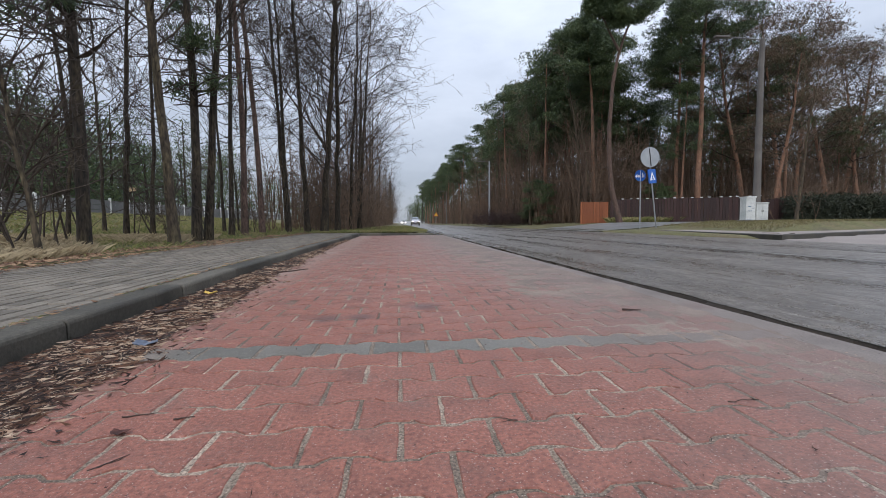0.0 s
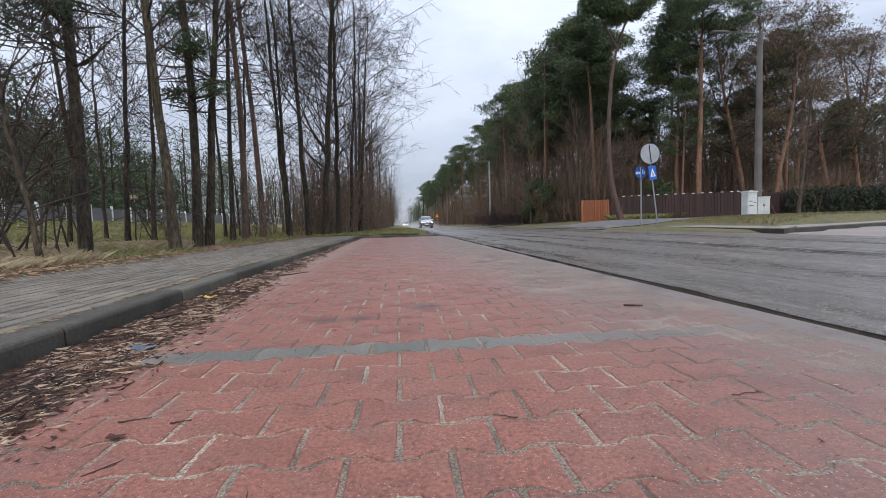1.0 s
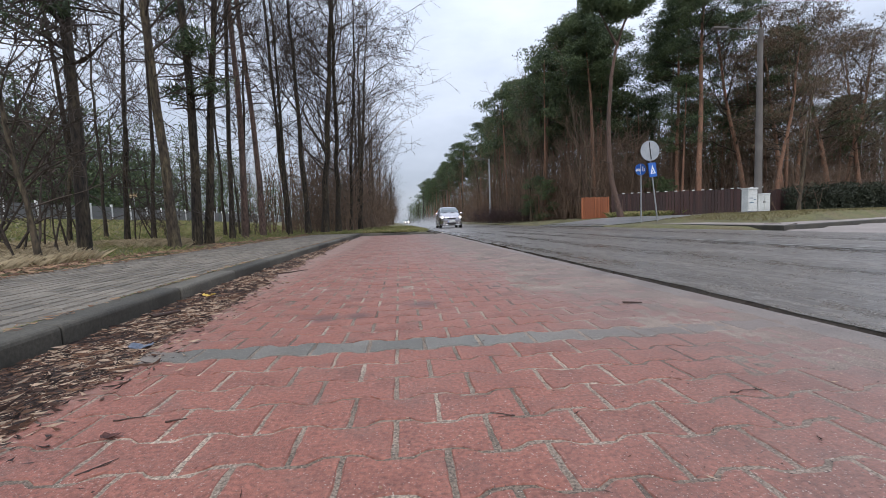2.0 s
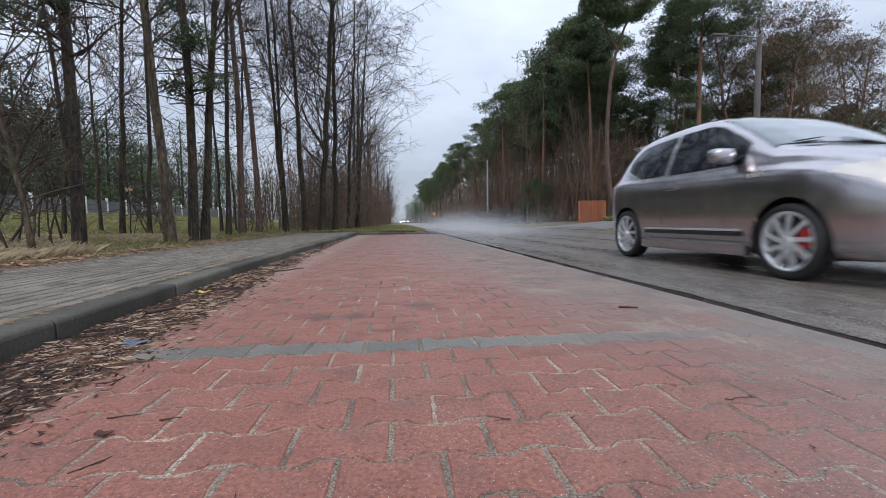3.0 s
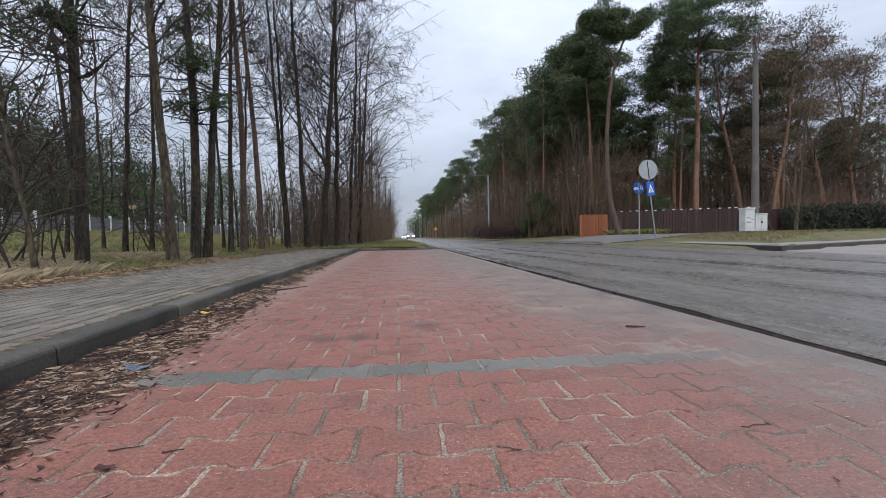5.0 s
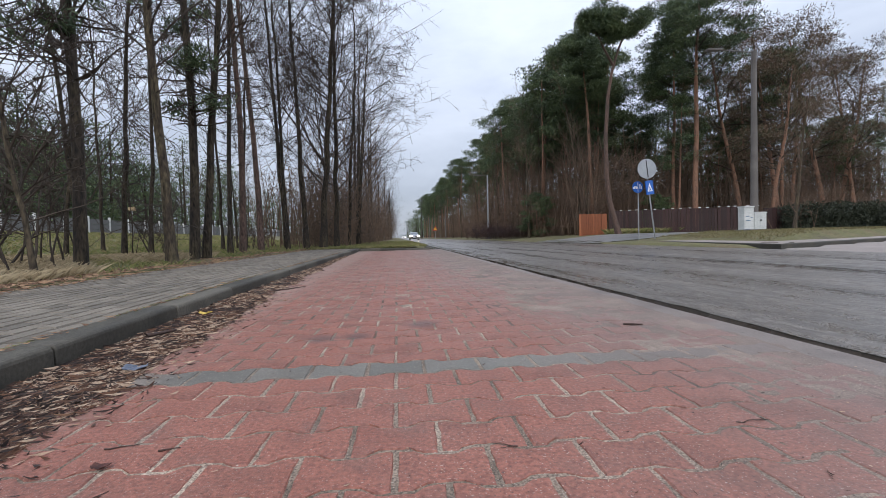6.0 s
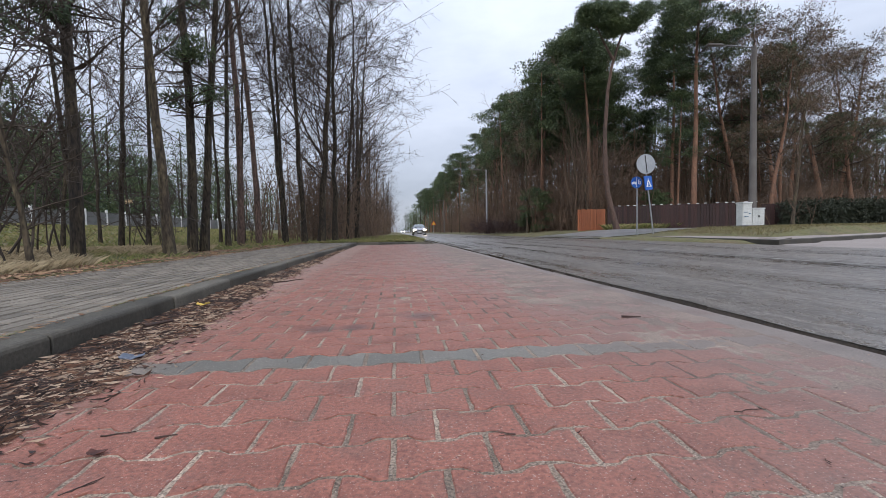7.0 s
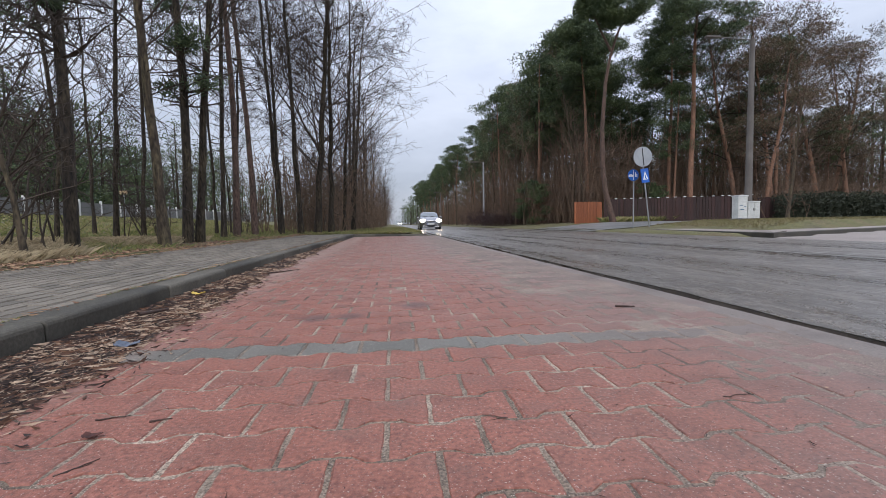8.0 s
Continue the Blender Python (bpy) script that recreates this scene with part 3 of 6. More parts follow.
def verge():
    """The grass tongue behind the end of the bay."""
    ys = [16.75 + 0.35 * i for i in range(30)] + [28 + 2 * i for i in range(40)] + [120, 180, 300, 600]
    cols = [-3.5, -2.6, -1.6, -0.6, 0.3, 0.8, 1.15, 1.3]
    V = []
    for y in ys:
        for i, x in enumerate(cols):
            x2 = x + (0.35 * smooth01(18, 40, y) if x > 0.5 else 0) - (0.6 * smooth01(18.2, 16.7, y) if i >= 6 else 0)
            z = 0.11 + 0.03 * noise.noise((x * 1.5, y * 1.5, 2.0)) if i < 7 else -0.06
            V.append((x2, y, z))
    w = len(cols)
    F = [(j * w + i, j * w + i + 1, (j + 1) * w + i + 1, (j + 1) * w + i) for j in range(len(ys) - 1) for i in range(w - 1)]
    tagged(mesh_object("verge", V, F, "turf_soil", smooth=True), "green grass verge beyond the end of the parking bay", "verge", kind="structure")


verge()

# ---- paving pieces ----
ROW, LEN = 0.1422, 0.2092
BAY_Y0, BAY_END = -2.56, 16.55


def bone_outline():
    g, half = 0.0042, LEN / 2
    top = []
    for x, s in ((-half + g, 1.0), (-0.084, 1.0), (-0.068, 0.9), (-0.053, 0.0), (-0.038, -0.9), (-0.018, -1.0), (0.0, -1.0), (0.018, -1.0), (0.038, -0.9), (0.053, 0.0), (0.068, 0.9), (0.084, 1.0), (half - g, 1.0)):
        top.append((x, ROW / 2 + 0.0125 * s - g * 1.1))
    side = [(half - g, 0.045), (half - g, 0.015), (half - g, -0.015), (half - g, -0.045)]
    return top + side + [(x, -z) for x, z in reversed(top)] + [(-x, -z) for x, z in side]


def bone_mesh(rng):
    """One double-T paving block with a worn, chamfered rim."""
    o = [(x + rng.uniform(-0.0026, 0.0018), y + rng.uniform(-0.0024, 0.0018)) for x, y in bone_outline()]
    k = len(o)
    V = [(x * rng.uniform(0.94, 0.972), y * rng.uniform(0.925, 0.965), rng.uniform(-0.0012, 0.0)) for x, y in o] + [(x, y, -0.006) for x, y in o]
    F = [tuple(range(k))[::-1]] + [(i, (i + 1) % k, k + (i + 1) % k, k + i) for i in range(k)]
    me = bpy.data.meshes.new("paving_block")
    me.from_pydata(V, [], F)
    me.update()
    bm = bmesh.new()
    bm.from_mesh(me)
    bmesh.ops.recalc_face_normals(bm, faces=bm.faces)
    if bm.faces[0].normal.z < 0 and max(bm.faces, key=lambda f: f.calc_area()).normal.z < 0:
        bmesh.ops.reverse_faces(bm, faces=bm.faces)
    bm.to_mesh(me)
    bm.free()
    return me


def bay():
    rng = random.Random(5)
    xs = [KERB_X - 0.08 + 0.03 * i for i in range(103)] + [1.62, EDGE - 0.02]
    ys = [BAY_Y0, -1.0] + [0.4 + 0.03 * i for i in range(110)] + [3.8 + 0.3 * i for i in range(42)] + [BAY_END]

    def bed(x, y):
        return -0.0038 + 0.0017 * smooth01(1.6, 3.6, y) + 0.0022 * smooth01(0.5, 1.3, x) + 0.0012 * noise.noise((x * 4, y * 4, 0)) + 0.0018 * noise.noise((x * 21, y * 21, 5)) - 0.03 * smooth01(1.62, 1.66, x)
    floor_ob = sheet("parking_bay", xs, ys, bed, "joint_sand", "parking bay paved with dull red interlocking blocks", "paving")
    shapes, greys = [], []
    for _ in range(9):
        me = bone_mesh(rng)
        me.materials.append(MATS["red_concrete"])
        shapes.append(me)
        gm = me.copy()
        gm.materials.clear()
        gm.materials.append(MATS["grey_concrete_band"])
        greys.append(gm)
    near = shapes[0]
    V, F = [], []
    base = [tuple(v.co) for v in near.vertices]
    polys = [tuple(p.vertices) for p in near.polygons]
    count = 0
    k0, k1 = int((BAY_Y0 - 0.93) / ROW), int((BAY_END - 0.93) / ROW)
    for k in range(k0, k1 + 1):
        shift = LEN / 2 if k % 2 == 0 else 0.0
        for i in range(-8, 10):
            x = i * LEN + shift + 0.006
            y = 0.932 + ROW * k - 0.016 * x
            if x - 0.1 < KERB_X - 0.09 or x + 0.1 > 1.65:
                continue
            m = pose(x, y, rng.uniform(-0.0012, 0.0008), rng.uniform(-0.5, 0.5), rng.uniform(-0.5, 0.5), rng.uniform(-0.7, 0.7))
            if -3 <= k <= 15 and count < 300:
                m = m @ pose(0, 0, 0, 0, 0, -0.9)
                ob = new("paving_block", rng.choice(greys if k == 5 else shapes))
                ob.matrix_world = m
                ob.parent = floor_ob
                count += 1
            else:
                b = len(V)
                V += [tuple(m @ Vector(v)) for v in base]
                F += [tuple(b + q for q in p) for p in polys]
    rest = mesh_object("paving_blocks", V, F, "red_concrete_far", floor_ob)
    rest["kind"] = "stuff"


def sidewalk():
    rng = random.Random(8)
    z0 = 0.105
    floor_ob = sheet("sidewalk", [WALK_L, -2.9, -2.3, KERB_X - 0.06], [-6 + 0.5 * i for i in range(46)], lambda x, y: z0 - 0.007, "walk_joint", "grey concrete block sidewalk with mossy joints", "pavement")
    g = 0.0075
    Vb = [(-0.05 + g + 0.004, -0.1 + g + 0.004, 0), (0.05 - g - 0.004, -0.1 + g + 0.004, 0), (0.05 - g - 0.004, 0.1 - g - 0.004, 0), (-0.05 + g + 0.004, 0.1 - g - 0.004, 0),
          (-0.05 + g, -0.1 + g, -0.009), (0.05 - g, -0.1 + g, -0.009), (0.05 - g, 0.1 - g, -0.009), (-0.05 + g, 0.1 - g, -0.009)]
    Fb = [(0, 1, 2, 3), (0, 4, 5, 1), (1, 5, 6, 2), (2, 6, 7, 3), (3, 7, 4, 0)]
    me = bpy.data.meshes.new("paver")
    me.from_pydata(Vb, [], Fb)
    me.materials.append(MATS["grey_paver"])
    V, F = [], []
    count = 0
    for j in range(110):
        for i in range(18):
            y = -4.0 + 0.2 * j + (0.1 if i % 2 else 0.0)
            x = kerb_x(y) - 0.15 - 0.055 - 0.1 * i
            if y > 16.9 or x < WALK_L + 0.02:
                continue
            m = pose(x, y, z0 + rng.uniform(-0.002, 0.002), rng.uniform(-0.6, 0.6), rng.uniform(-1, 1), rng.uniform(-0.8, 0.8))
            if 1.4 < y < 4.8 and count < 300:
                ob = new("paver", me)
                ob.matrix_world = m
                ob.parent = floor_ob
                count += 1
            else:
                b = len(V)
                V += [tuple(m @ Vector(v)) for v in Vb]
                F += [tuple(b + q for q in p) for p in Fb]
    mesh_object("pavers", V, F, "grey_paver_far", floor_ob)["kind"] = "stuff"


def kerb():
    bed = sheet("kerb", [KERB_X - 0.16, KERB_X + 0.03], [-6, 4, 16.6], lambda x, y: -0.02, "walk_joint", "weathered grey concrete kerb with rounded edge", "kerb")
    prof = [(0.004, -0.06), (0.0, 0.084), (-0.004, 0.095), (-0.012, 0.102), (-0.024, 0.105), (-0.148, 0.106), (-0.15, -0.02)]
    k = len(prof)
    L = 0.993
    V = []
    for y in (0.0, 0.006, L - 0.006, L):
        s = 0.004 if y in (0.0, L) else 0.0
        V += [(x - s * (i < 5), y, z - s * (i >= 1)) for i, (x, z) in enumerate(prof)]
    F = [(j * k + i, j * k + i + 1, (j + 1) * k + i + 1, (j + 1) * k + i) for j in range(3) for i in range(k - 1)] + [tuple(range(k))[::-1], tuple(range(3 * k, 4 * k))]
    me = bpy.data.meshes.new("kerb_stone")
    me.from_pydata(V, [], F)
    me.materials.append(MATS["kerb_concrete"])
    rng = random.Random(3)
    for i in range(-9, 14):
        ob = new("kerb_stone", me)
        y = 2.82 + 1.0 * i
        turn = math.degrees(math.atan2(kerb_x(y) - kerb_x(y + 1), 1.0))
        ob.matrix_world = pose(kerb_x(y) + rng.uniform(-0.003, 0.003), y, rng.uniform(-0.003, 0.003), 0, rng.uniform(-0.6, 0.6), turn + rng.uniform(-0.2, 0.2))
        ob.parent = bed
    for i in range(3):
        ob = new("kerb_stone", me)
        ob.matrix_world = pose(KERB_X - 0.25 + 1.0 * i, 16.62, -0.01 - 0.012 * i, 0, 0, -90)
        ob.parent = bed


# ---- small things on the bay ----


def flakes(rng, V, F, x, y, z, size, tilt=0.5, long=1.0):
    """A bent leaf scrap: two triangles folded along its middle."""
    a = rng.uniform(0, 6.283)
    c, s = math.cos(a), math.sin(a)
    l, w = size * long * rng.uniform(0.7, 1.4), size * rng.uniform(0.3, 0.6) / max(1.0, long * 0.7)
    b = len(V)
    t = rng.uniform(-tilt, tilt)
    for u, v, h in ((-l, 0, -t * l), (0, -w, 0.3 * w), (l, 0, t * l), (0, w, rng.uniform(0, 0.8) * w)):
        V.append((x + u * c - v * s, y + u * s + v * c, z + abs(h) + 0.001))
    F += [(b, b + 1, b + 2), (b, b + 2, b + 3)]


def litter():
    rng = random.Random(11)
    # damp bed of rotten leaves along the kerb
    ys = [-3 + 0.1 * i for i in range(190)]
    V = []
    for y in ys:
        w = 0.31 + 0.07 * noise.noise((0, y * 1.1, 0)) - 0.033 * max(0, y - 2.6) + 0.05 * noise.noise((0, y * 4.3, 8)) + 0.02 * noise.noise((0, y * 11, 3))
        w = max(0.06, w)
        for u in (0, 0.3, 0.6, 0.85, 1.0):
            z = 0.022 * (1 - u) ** 0.8 - (0.008 if u == 1 else 0) + 0.006 * noise.noise((u * 7, y * 8, 0))
            V.append((kerb_x(y) - 0.015 + w * u, y, z))
    F = [(j * 5 + i, j * 5 + i + 1, (j + 1) * 5 + i + 1, (j + 1) * 5 + i) for j in range(len(ys) - 1) for i in range(4)]
    ob = mesh_object("leaf_litter", V, F, "litter_bed", smooth=True)
    tagged(ob, "damp brown leaf litter swept against the kerb", "leaf litter", kind="stuff")
    V, F = [], []
    for _ in range(30000):
        y = rng.uniform(0.9, 4.0) if rng.random() < 0.62 else rng.uniform(4, 12)
        w = 0.335 + 0.07 * noise.noise((0, y * 1.1, 0)) + 0.05 * noise.noise((0, y * 4.3, 8)) - 0.035 * max(0, y - 2.6)
        u = rng.random() ** 0.8 if rng.random() < 0.965 else 1 + abs(rng.gauss(0, 0.2))
        x = kerb_x(y) + 0.01 + max(0.07, w) * u
        z = max(0.0, 0.026 * (1 - u) + 0.006 * noise.noise((x * 14, y * 14, 2)))
        if rng.random() < 0.7:
            flakes(rng, V, F, x, y, z, rng.uniform(0.004, 0.010), 0.35, rng.uniform(1.5, 3.2))
        else:
            flakes(rng, V, F, x, y, z, rng.uniform(0.004, 0.010))
    mesh_object("leaf_scraps", V, F, "leaf_litter", ob)["kind"] = "stuff"
    # crumbs scattered on the blocks and along the sidewalk's back edge
    V, F = [], []
    for _ in range(1700):
        flakes(rng, V, F, rng.uniform(-1.2, 1.7) if rng.random() < 0.5 else rng.uniform(0.4, 1.9), 0.5 + 9 * rng.random() ** 1.7, 0.001, rng.uniform(0.002, 0.0055), 0.3, rng.choice((1, 1, 2.2)))
    tagged(mesh_object("debris", V, F, "leaf_litter"), "small scattered crumbs of bark and leaf on the paving", "debris", kind="stuff")
    V, F = [], []
    for _ in range(9000):
        y = 1.5 + 20 * rng.random() ** 1.4
        edge = kerb_x(y) - 1.98
        x = edge + rng.gauss(-0.16, 0.22)
        if x > edge + 0.3:
            continue
        flakes(rng, V, F, x, y, max(0.108, land(x, y) + 0.012), rng.uniform(0.015, 0.035), 0.6)
    for _ in range(700):
        y = 1.0 + 12 * rng.random()
        flakes(rng, V, F, kerb_x(y) - 0.15 + rng.gauss(0, 0.022), y, 0.107, rng.uniform(0.006, 0.014), 0.3, 2)
    MV, MF = [], []
    for _ in range(5200):
        y = 1.0 + 11 * rng.random() ** 1.3
        if noise.noise((0, y * 1.6, 6)) < -0.12:
            continue
        flakes(rng, MV, MF, kerb_x(y) - 0.155 + rng.gauss(0, 0.012), y, 0.105, rng.uniform(0.003, 0.008), 0.5)
    tagged(mesh_object("moss", MV, MF, "moss_green"), "olive moss in the joint behind the kerb", "moss", kind="stuff")
    tagged(mesh_object("sidewalk_litter", V, F, "leaf_russet"), "fallen russet leaves along the back of the sidewalk", "leaf litter", kind="stuff")


def twig(name, a, b, r, label, crook=0.02, seed=1):
    rng = random.Random(seed)
    V, F = [], []
    a, b = Vector(a), Vector(b)
    pts = [a.lerp(b, i / 6) + Vector((rng.uniform(-1, 1), rng.uniform(-1, 1), 0)) * crook * (a - b).length * (0 < i < 6) + Vector((0, 0, r)) for i in range(7)]
    tube(V, F, [tuple(p) for p in pts], taper(r, r * 0.5, 7), 6)
    tagged(mesh_object(name, V, F, "twig_dark", smooth=True), label, "twig", "loose twigs")


def crumpled_leaf(name, x, y, size, material, label, seed, category="leaf"):
    rng = random.Random(seed)
    V, F = [], []
    n = 7
    for j in range(n):
        for i in range(n):
            u, v = i / (n - 1) * 2 - 1, j / (n - 1) * 2 - 1
            r = math.sqrt(1 - 0.5 * v * v)
            px, py = u * r * size, v * math.sqrt(1 - 0.5 * u * u) * size * 0.55
            V.append((x + px + py * 0.4, y + py, 0.004 + size * 0.45 * abs(noise.noise((u * 1.7 + seed, v * 1.7, seed * 3.1))) + 0.25 * size * (u * u)))
    F = [(j * n + i, j * n + i + 1, (j + 1) * n + i + 1, (j + 1) * n + i) for j in range(n - 1) for i in range(n - 1)]
    ob = mesh_object(name, V, F, material, smooth=True)
    md = ob.modifiers.new("thick", "SOLIDIFY")
    md.thickness = 0.0015
    tagged(ob, label, category)
    return ob


def bits():
    twig("twig", (1.19, 2.15, 0.0), (1.28, 2.12, 0.0), 0.006, "short dark twig on the paving", 0.01, 1)
    twig("twig", (-0.60, 0.88, 0.0), (-0.555, 0.935, 0.0), 0.0014, "forked brown pine needle pair on red blocks", 0.03, 2)
    twig("twig", (-0.598, 0.882, 0.0), (-0.56, 0.92, 0.0), 0.0013, "forked brown pine needle pair on red blocks", 0.06, 3)
    twig("twig", (0.285, 0.985, 0.0), (0.23, 1.01, 0.0), 0.0013, "thin brown pine needle on red blocks", 0.04, 4)
    twig("twig", (0.285, 0.985, 0.0), (0.245, 0.985, 0.0), 0.0012, "thin brown pine needle on red blocks", 0.08, 5)
    twig("twig", (-0.545, 1.09, 0.0), (-0.50, 1.10, 0.0), 0.0025, "thin pale needle on red blocks", 0.04, 6)
    twig("twig", (-0.68, 1.12, 0.0), (-0.61, 1.135, 0.0), 0.002, "thin brown needle on red blocks", 0.05, 7)
    twig("twig", (-0.10, 0.735, 0.0), (-0.07, 0.715, 0.0), 0.002, "thin brown needle on red blocks", 0.05, 8)
    twig("twig", (-1.19, 4.22, 0.0), (-0.93, 4.54, 0.0), 0.008, "bent dark twig lying by the leaf litter", 0.03, 9)
    twig("twig", (-1.22, 2.28, 0.02), (-1.14, 2.40, 0.02), 0.012, "weathered stick in the leaf litter", 0.03, 10)
    twig("twig", (0.86, 1.02, 0.0), (0.95, 1.02, 0.0), 0.0014, "thin curved needle on dusty blocks", 0.1, 12)
    crumpled_leaf("leaf", -0.63, 1.03, 0.019, "leaf_dark", "crumpled dark red leaf on the paving", 1)
    leaf = crumpled_leaf("leaf", -1.215, 2.92, 0.040, "leaf_yellow", "bright yellow fallen leaf by the kerb", 2)
    leaf.location.z = 0.022
    crumpled_leaf("plastic_scrap", -0.99, 1.78, 0.042, "plastic_film", "crumpled pale blue plastic film in the leaves", 4, "litter")

# ---- trees ----


def bare_tree_meshes(seed, h, r, top, first=0.25, limbs=16, reach=0.22, mat_trunk="bark_dark", mat_twig="twig_brown", fine=4, rise=0.9, shag=0, droop=0.0):
    """Trunk and crown meshes of a leafless tree whose top leans to top=(dx, dy)."""
    rng = random.Random(seed)
    V, F = [], []
    n = 17
    spine, radii = [], []
    for i in range(n):
        u = i / (n - 1)
        wob = 0.022 * h * u
        spine.append((top[0] * u + wob * noise.noise((seed, u * 3, 0)) + min(1, 8 * u) * 0.006 * h * noise.noise((seed, u * 13, 3)), top[1] * u + wob * noise.noise((seed, u * 3, 7)), h * u - 0.15 * (i == 0)))
        radii.append(r * (1.35 if i == 0 else 1.0 + 0.22 * noise.noise((seed, u * 17, 5))) * (1 - 0.86 * u ** 0.9))
    tube(V, F, spine, radii, 9)
    CV, CF = [], []
    for k in range(limbs):
        u = first + (0.97 - first) * (k + rng.random()) / limbs
        i = min(n - 2, int(u * (n - 1)))
        f = u * (n - 1) - i
        p = Vector(spine[i]).lerp(Vector(spine[i + 1]), f)
        a = rng.uniform(0, 6.283)
        rr = max(0.012, radii[i] * 0.30)
        L = h * reach * (1.15 - 0.75 * u) * rng.uniform(0.6, 1.25)
        way = Vector((math.cos(a), math.sin(a), rise * rng.uniform(0.6, 1.5)))
        limb = wander(rng, p, way, L, 5, 0.22, 0.10)
        tube(CV, CF, limb, taper(rr, rr * 0.25, 6), 5)
        for b in range(5):
            j = rng.randint(1, 4)
            q = Vector(limb[j]).lerp(Vector(limb[j + 1]), rng.random())
            d0 = (Vector(limb[j + 1]) - Vector(limb[j])).normalized()
            br = wander(rng, q, d0 + unit(rng) * 0.9, L * rng.uniform(0.3, 0.6), 3, 0.25, 0.06 - droop)
            tube(CV, CF, br, taper(rr * 0.32, rr * 0.1 + 0.002, 4), 3)
            for c in range(fine):
                j2 = rng.randint(0, 2)
                q2 = Vector(br[j2]).lerp(Vector(br[j2 + 1]), rng.random())
                tw = wander(rng, q2, d0 + unit(rng) * 1.0, L * rng.uniform(0.14, 0.3), 2, 0.3, 0.02 - 2 * droop)
                tube(CV, CF, tw, taper(0.0065, 0.0035, 3), 3)
                for e in range(fine - 1):
                    q3 = Vector(tw[rng.randint(0, 1)]).lerp(Vector(tw[2]), rng.random() * 0.7)
                    t3 = wander(rng, q3, d0 + unit(rng) * 1.1, L * rng.uniform(0.06, 0.14), 1, 0.3, -3 * droop)
                    tube(CV, CF, t3, (0.0045, 0.003), 3)
    # short crooked shoots low on the trunk
    for k in range(shag):
        u = rng.uniform(0.04, 0.55)
        i = min(n - 2, int(u * (n - 1)))
        p = Vector(spine[i]).lerp(Vector(spine[i + 1]), u * (n - 1) - i)
        a = rng.uniform(0, 6.283)
        L = rng.uniform(0.35, 1.5)
        sh = wander(rng, p, (math.cos(a), math.sin(a), rng.uniform(-0.2, 0.9)), L, 4, 0.4, 0.05)
        tube(CV, CF, sh, taper(0.011, 0.004, 5), 3)
        for e in range(4):
            j = rng.randint(1, 3)
            d0 = (Vector(sh[j + 1]) - Vector(sh[j])).normalized()
            tube(CV, CF, wander(rng, sh[j], d0 + unit(rng), L * rng.uniform(0.2, 0.45), 2, 0.35, 0.0), taper(0.005, 0.003, 3), 3)
    return (V, F, mat_trunk), (CV, CF, mat_twig)


def plant_parts(name, at, pieces, label, category, group=""):
    ob = base_of(name, pose(*at), label, category, group)
    for pname, (V, F, mat) in zip(("trunk", "crown", "needles", "stub"), pieces):
        mesh_object(pname, V, F, mat, ob, smooth=pname == "trunk")
    return ob


def needle_tuft(rng, V, F, p, size, blades, width, flat=0.38):
    """A flattened dense pad of needle sprays round the end of a branch."""
    for _ in range(blades):
        u = unit(rng)
        r = size * rng.random() ** 0.45
        o = Vector(p) + Vector((u.x * 1.2, u.y * 1.2, u.z * flat)) * r
        d = (u * 0.6 + unit(rng) * 0.8 + Vector((0, 0, 0.35))).normalized()
        s = d.cross(unit(rng)).normalized() * width
        e = o + d * rng.uniform(0.14, 0.26) * (0.6 + 0.5 * size)
        b = len(V)
        V += [tuple(o - s), tuple(o + s), tuple(e + s * 0.5)]
        F.append((b, b + 1, b + 2))


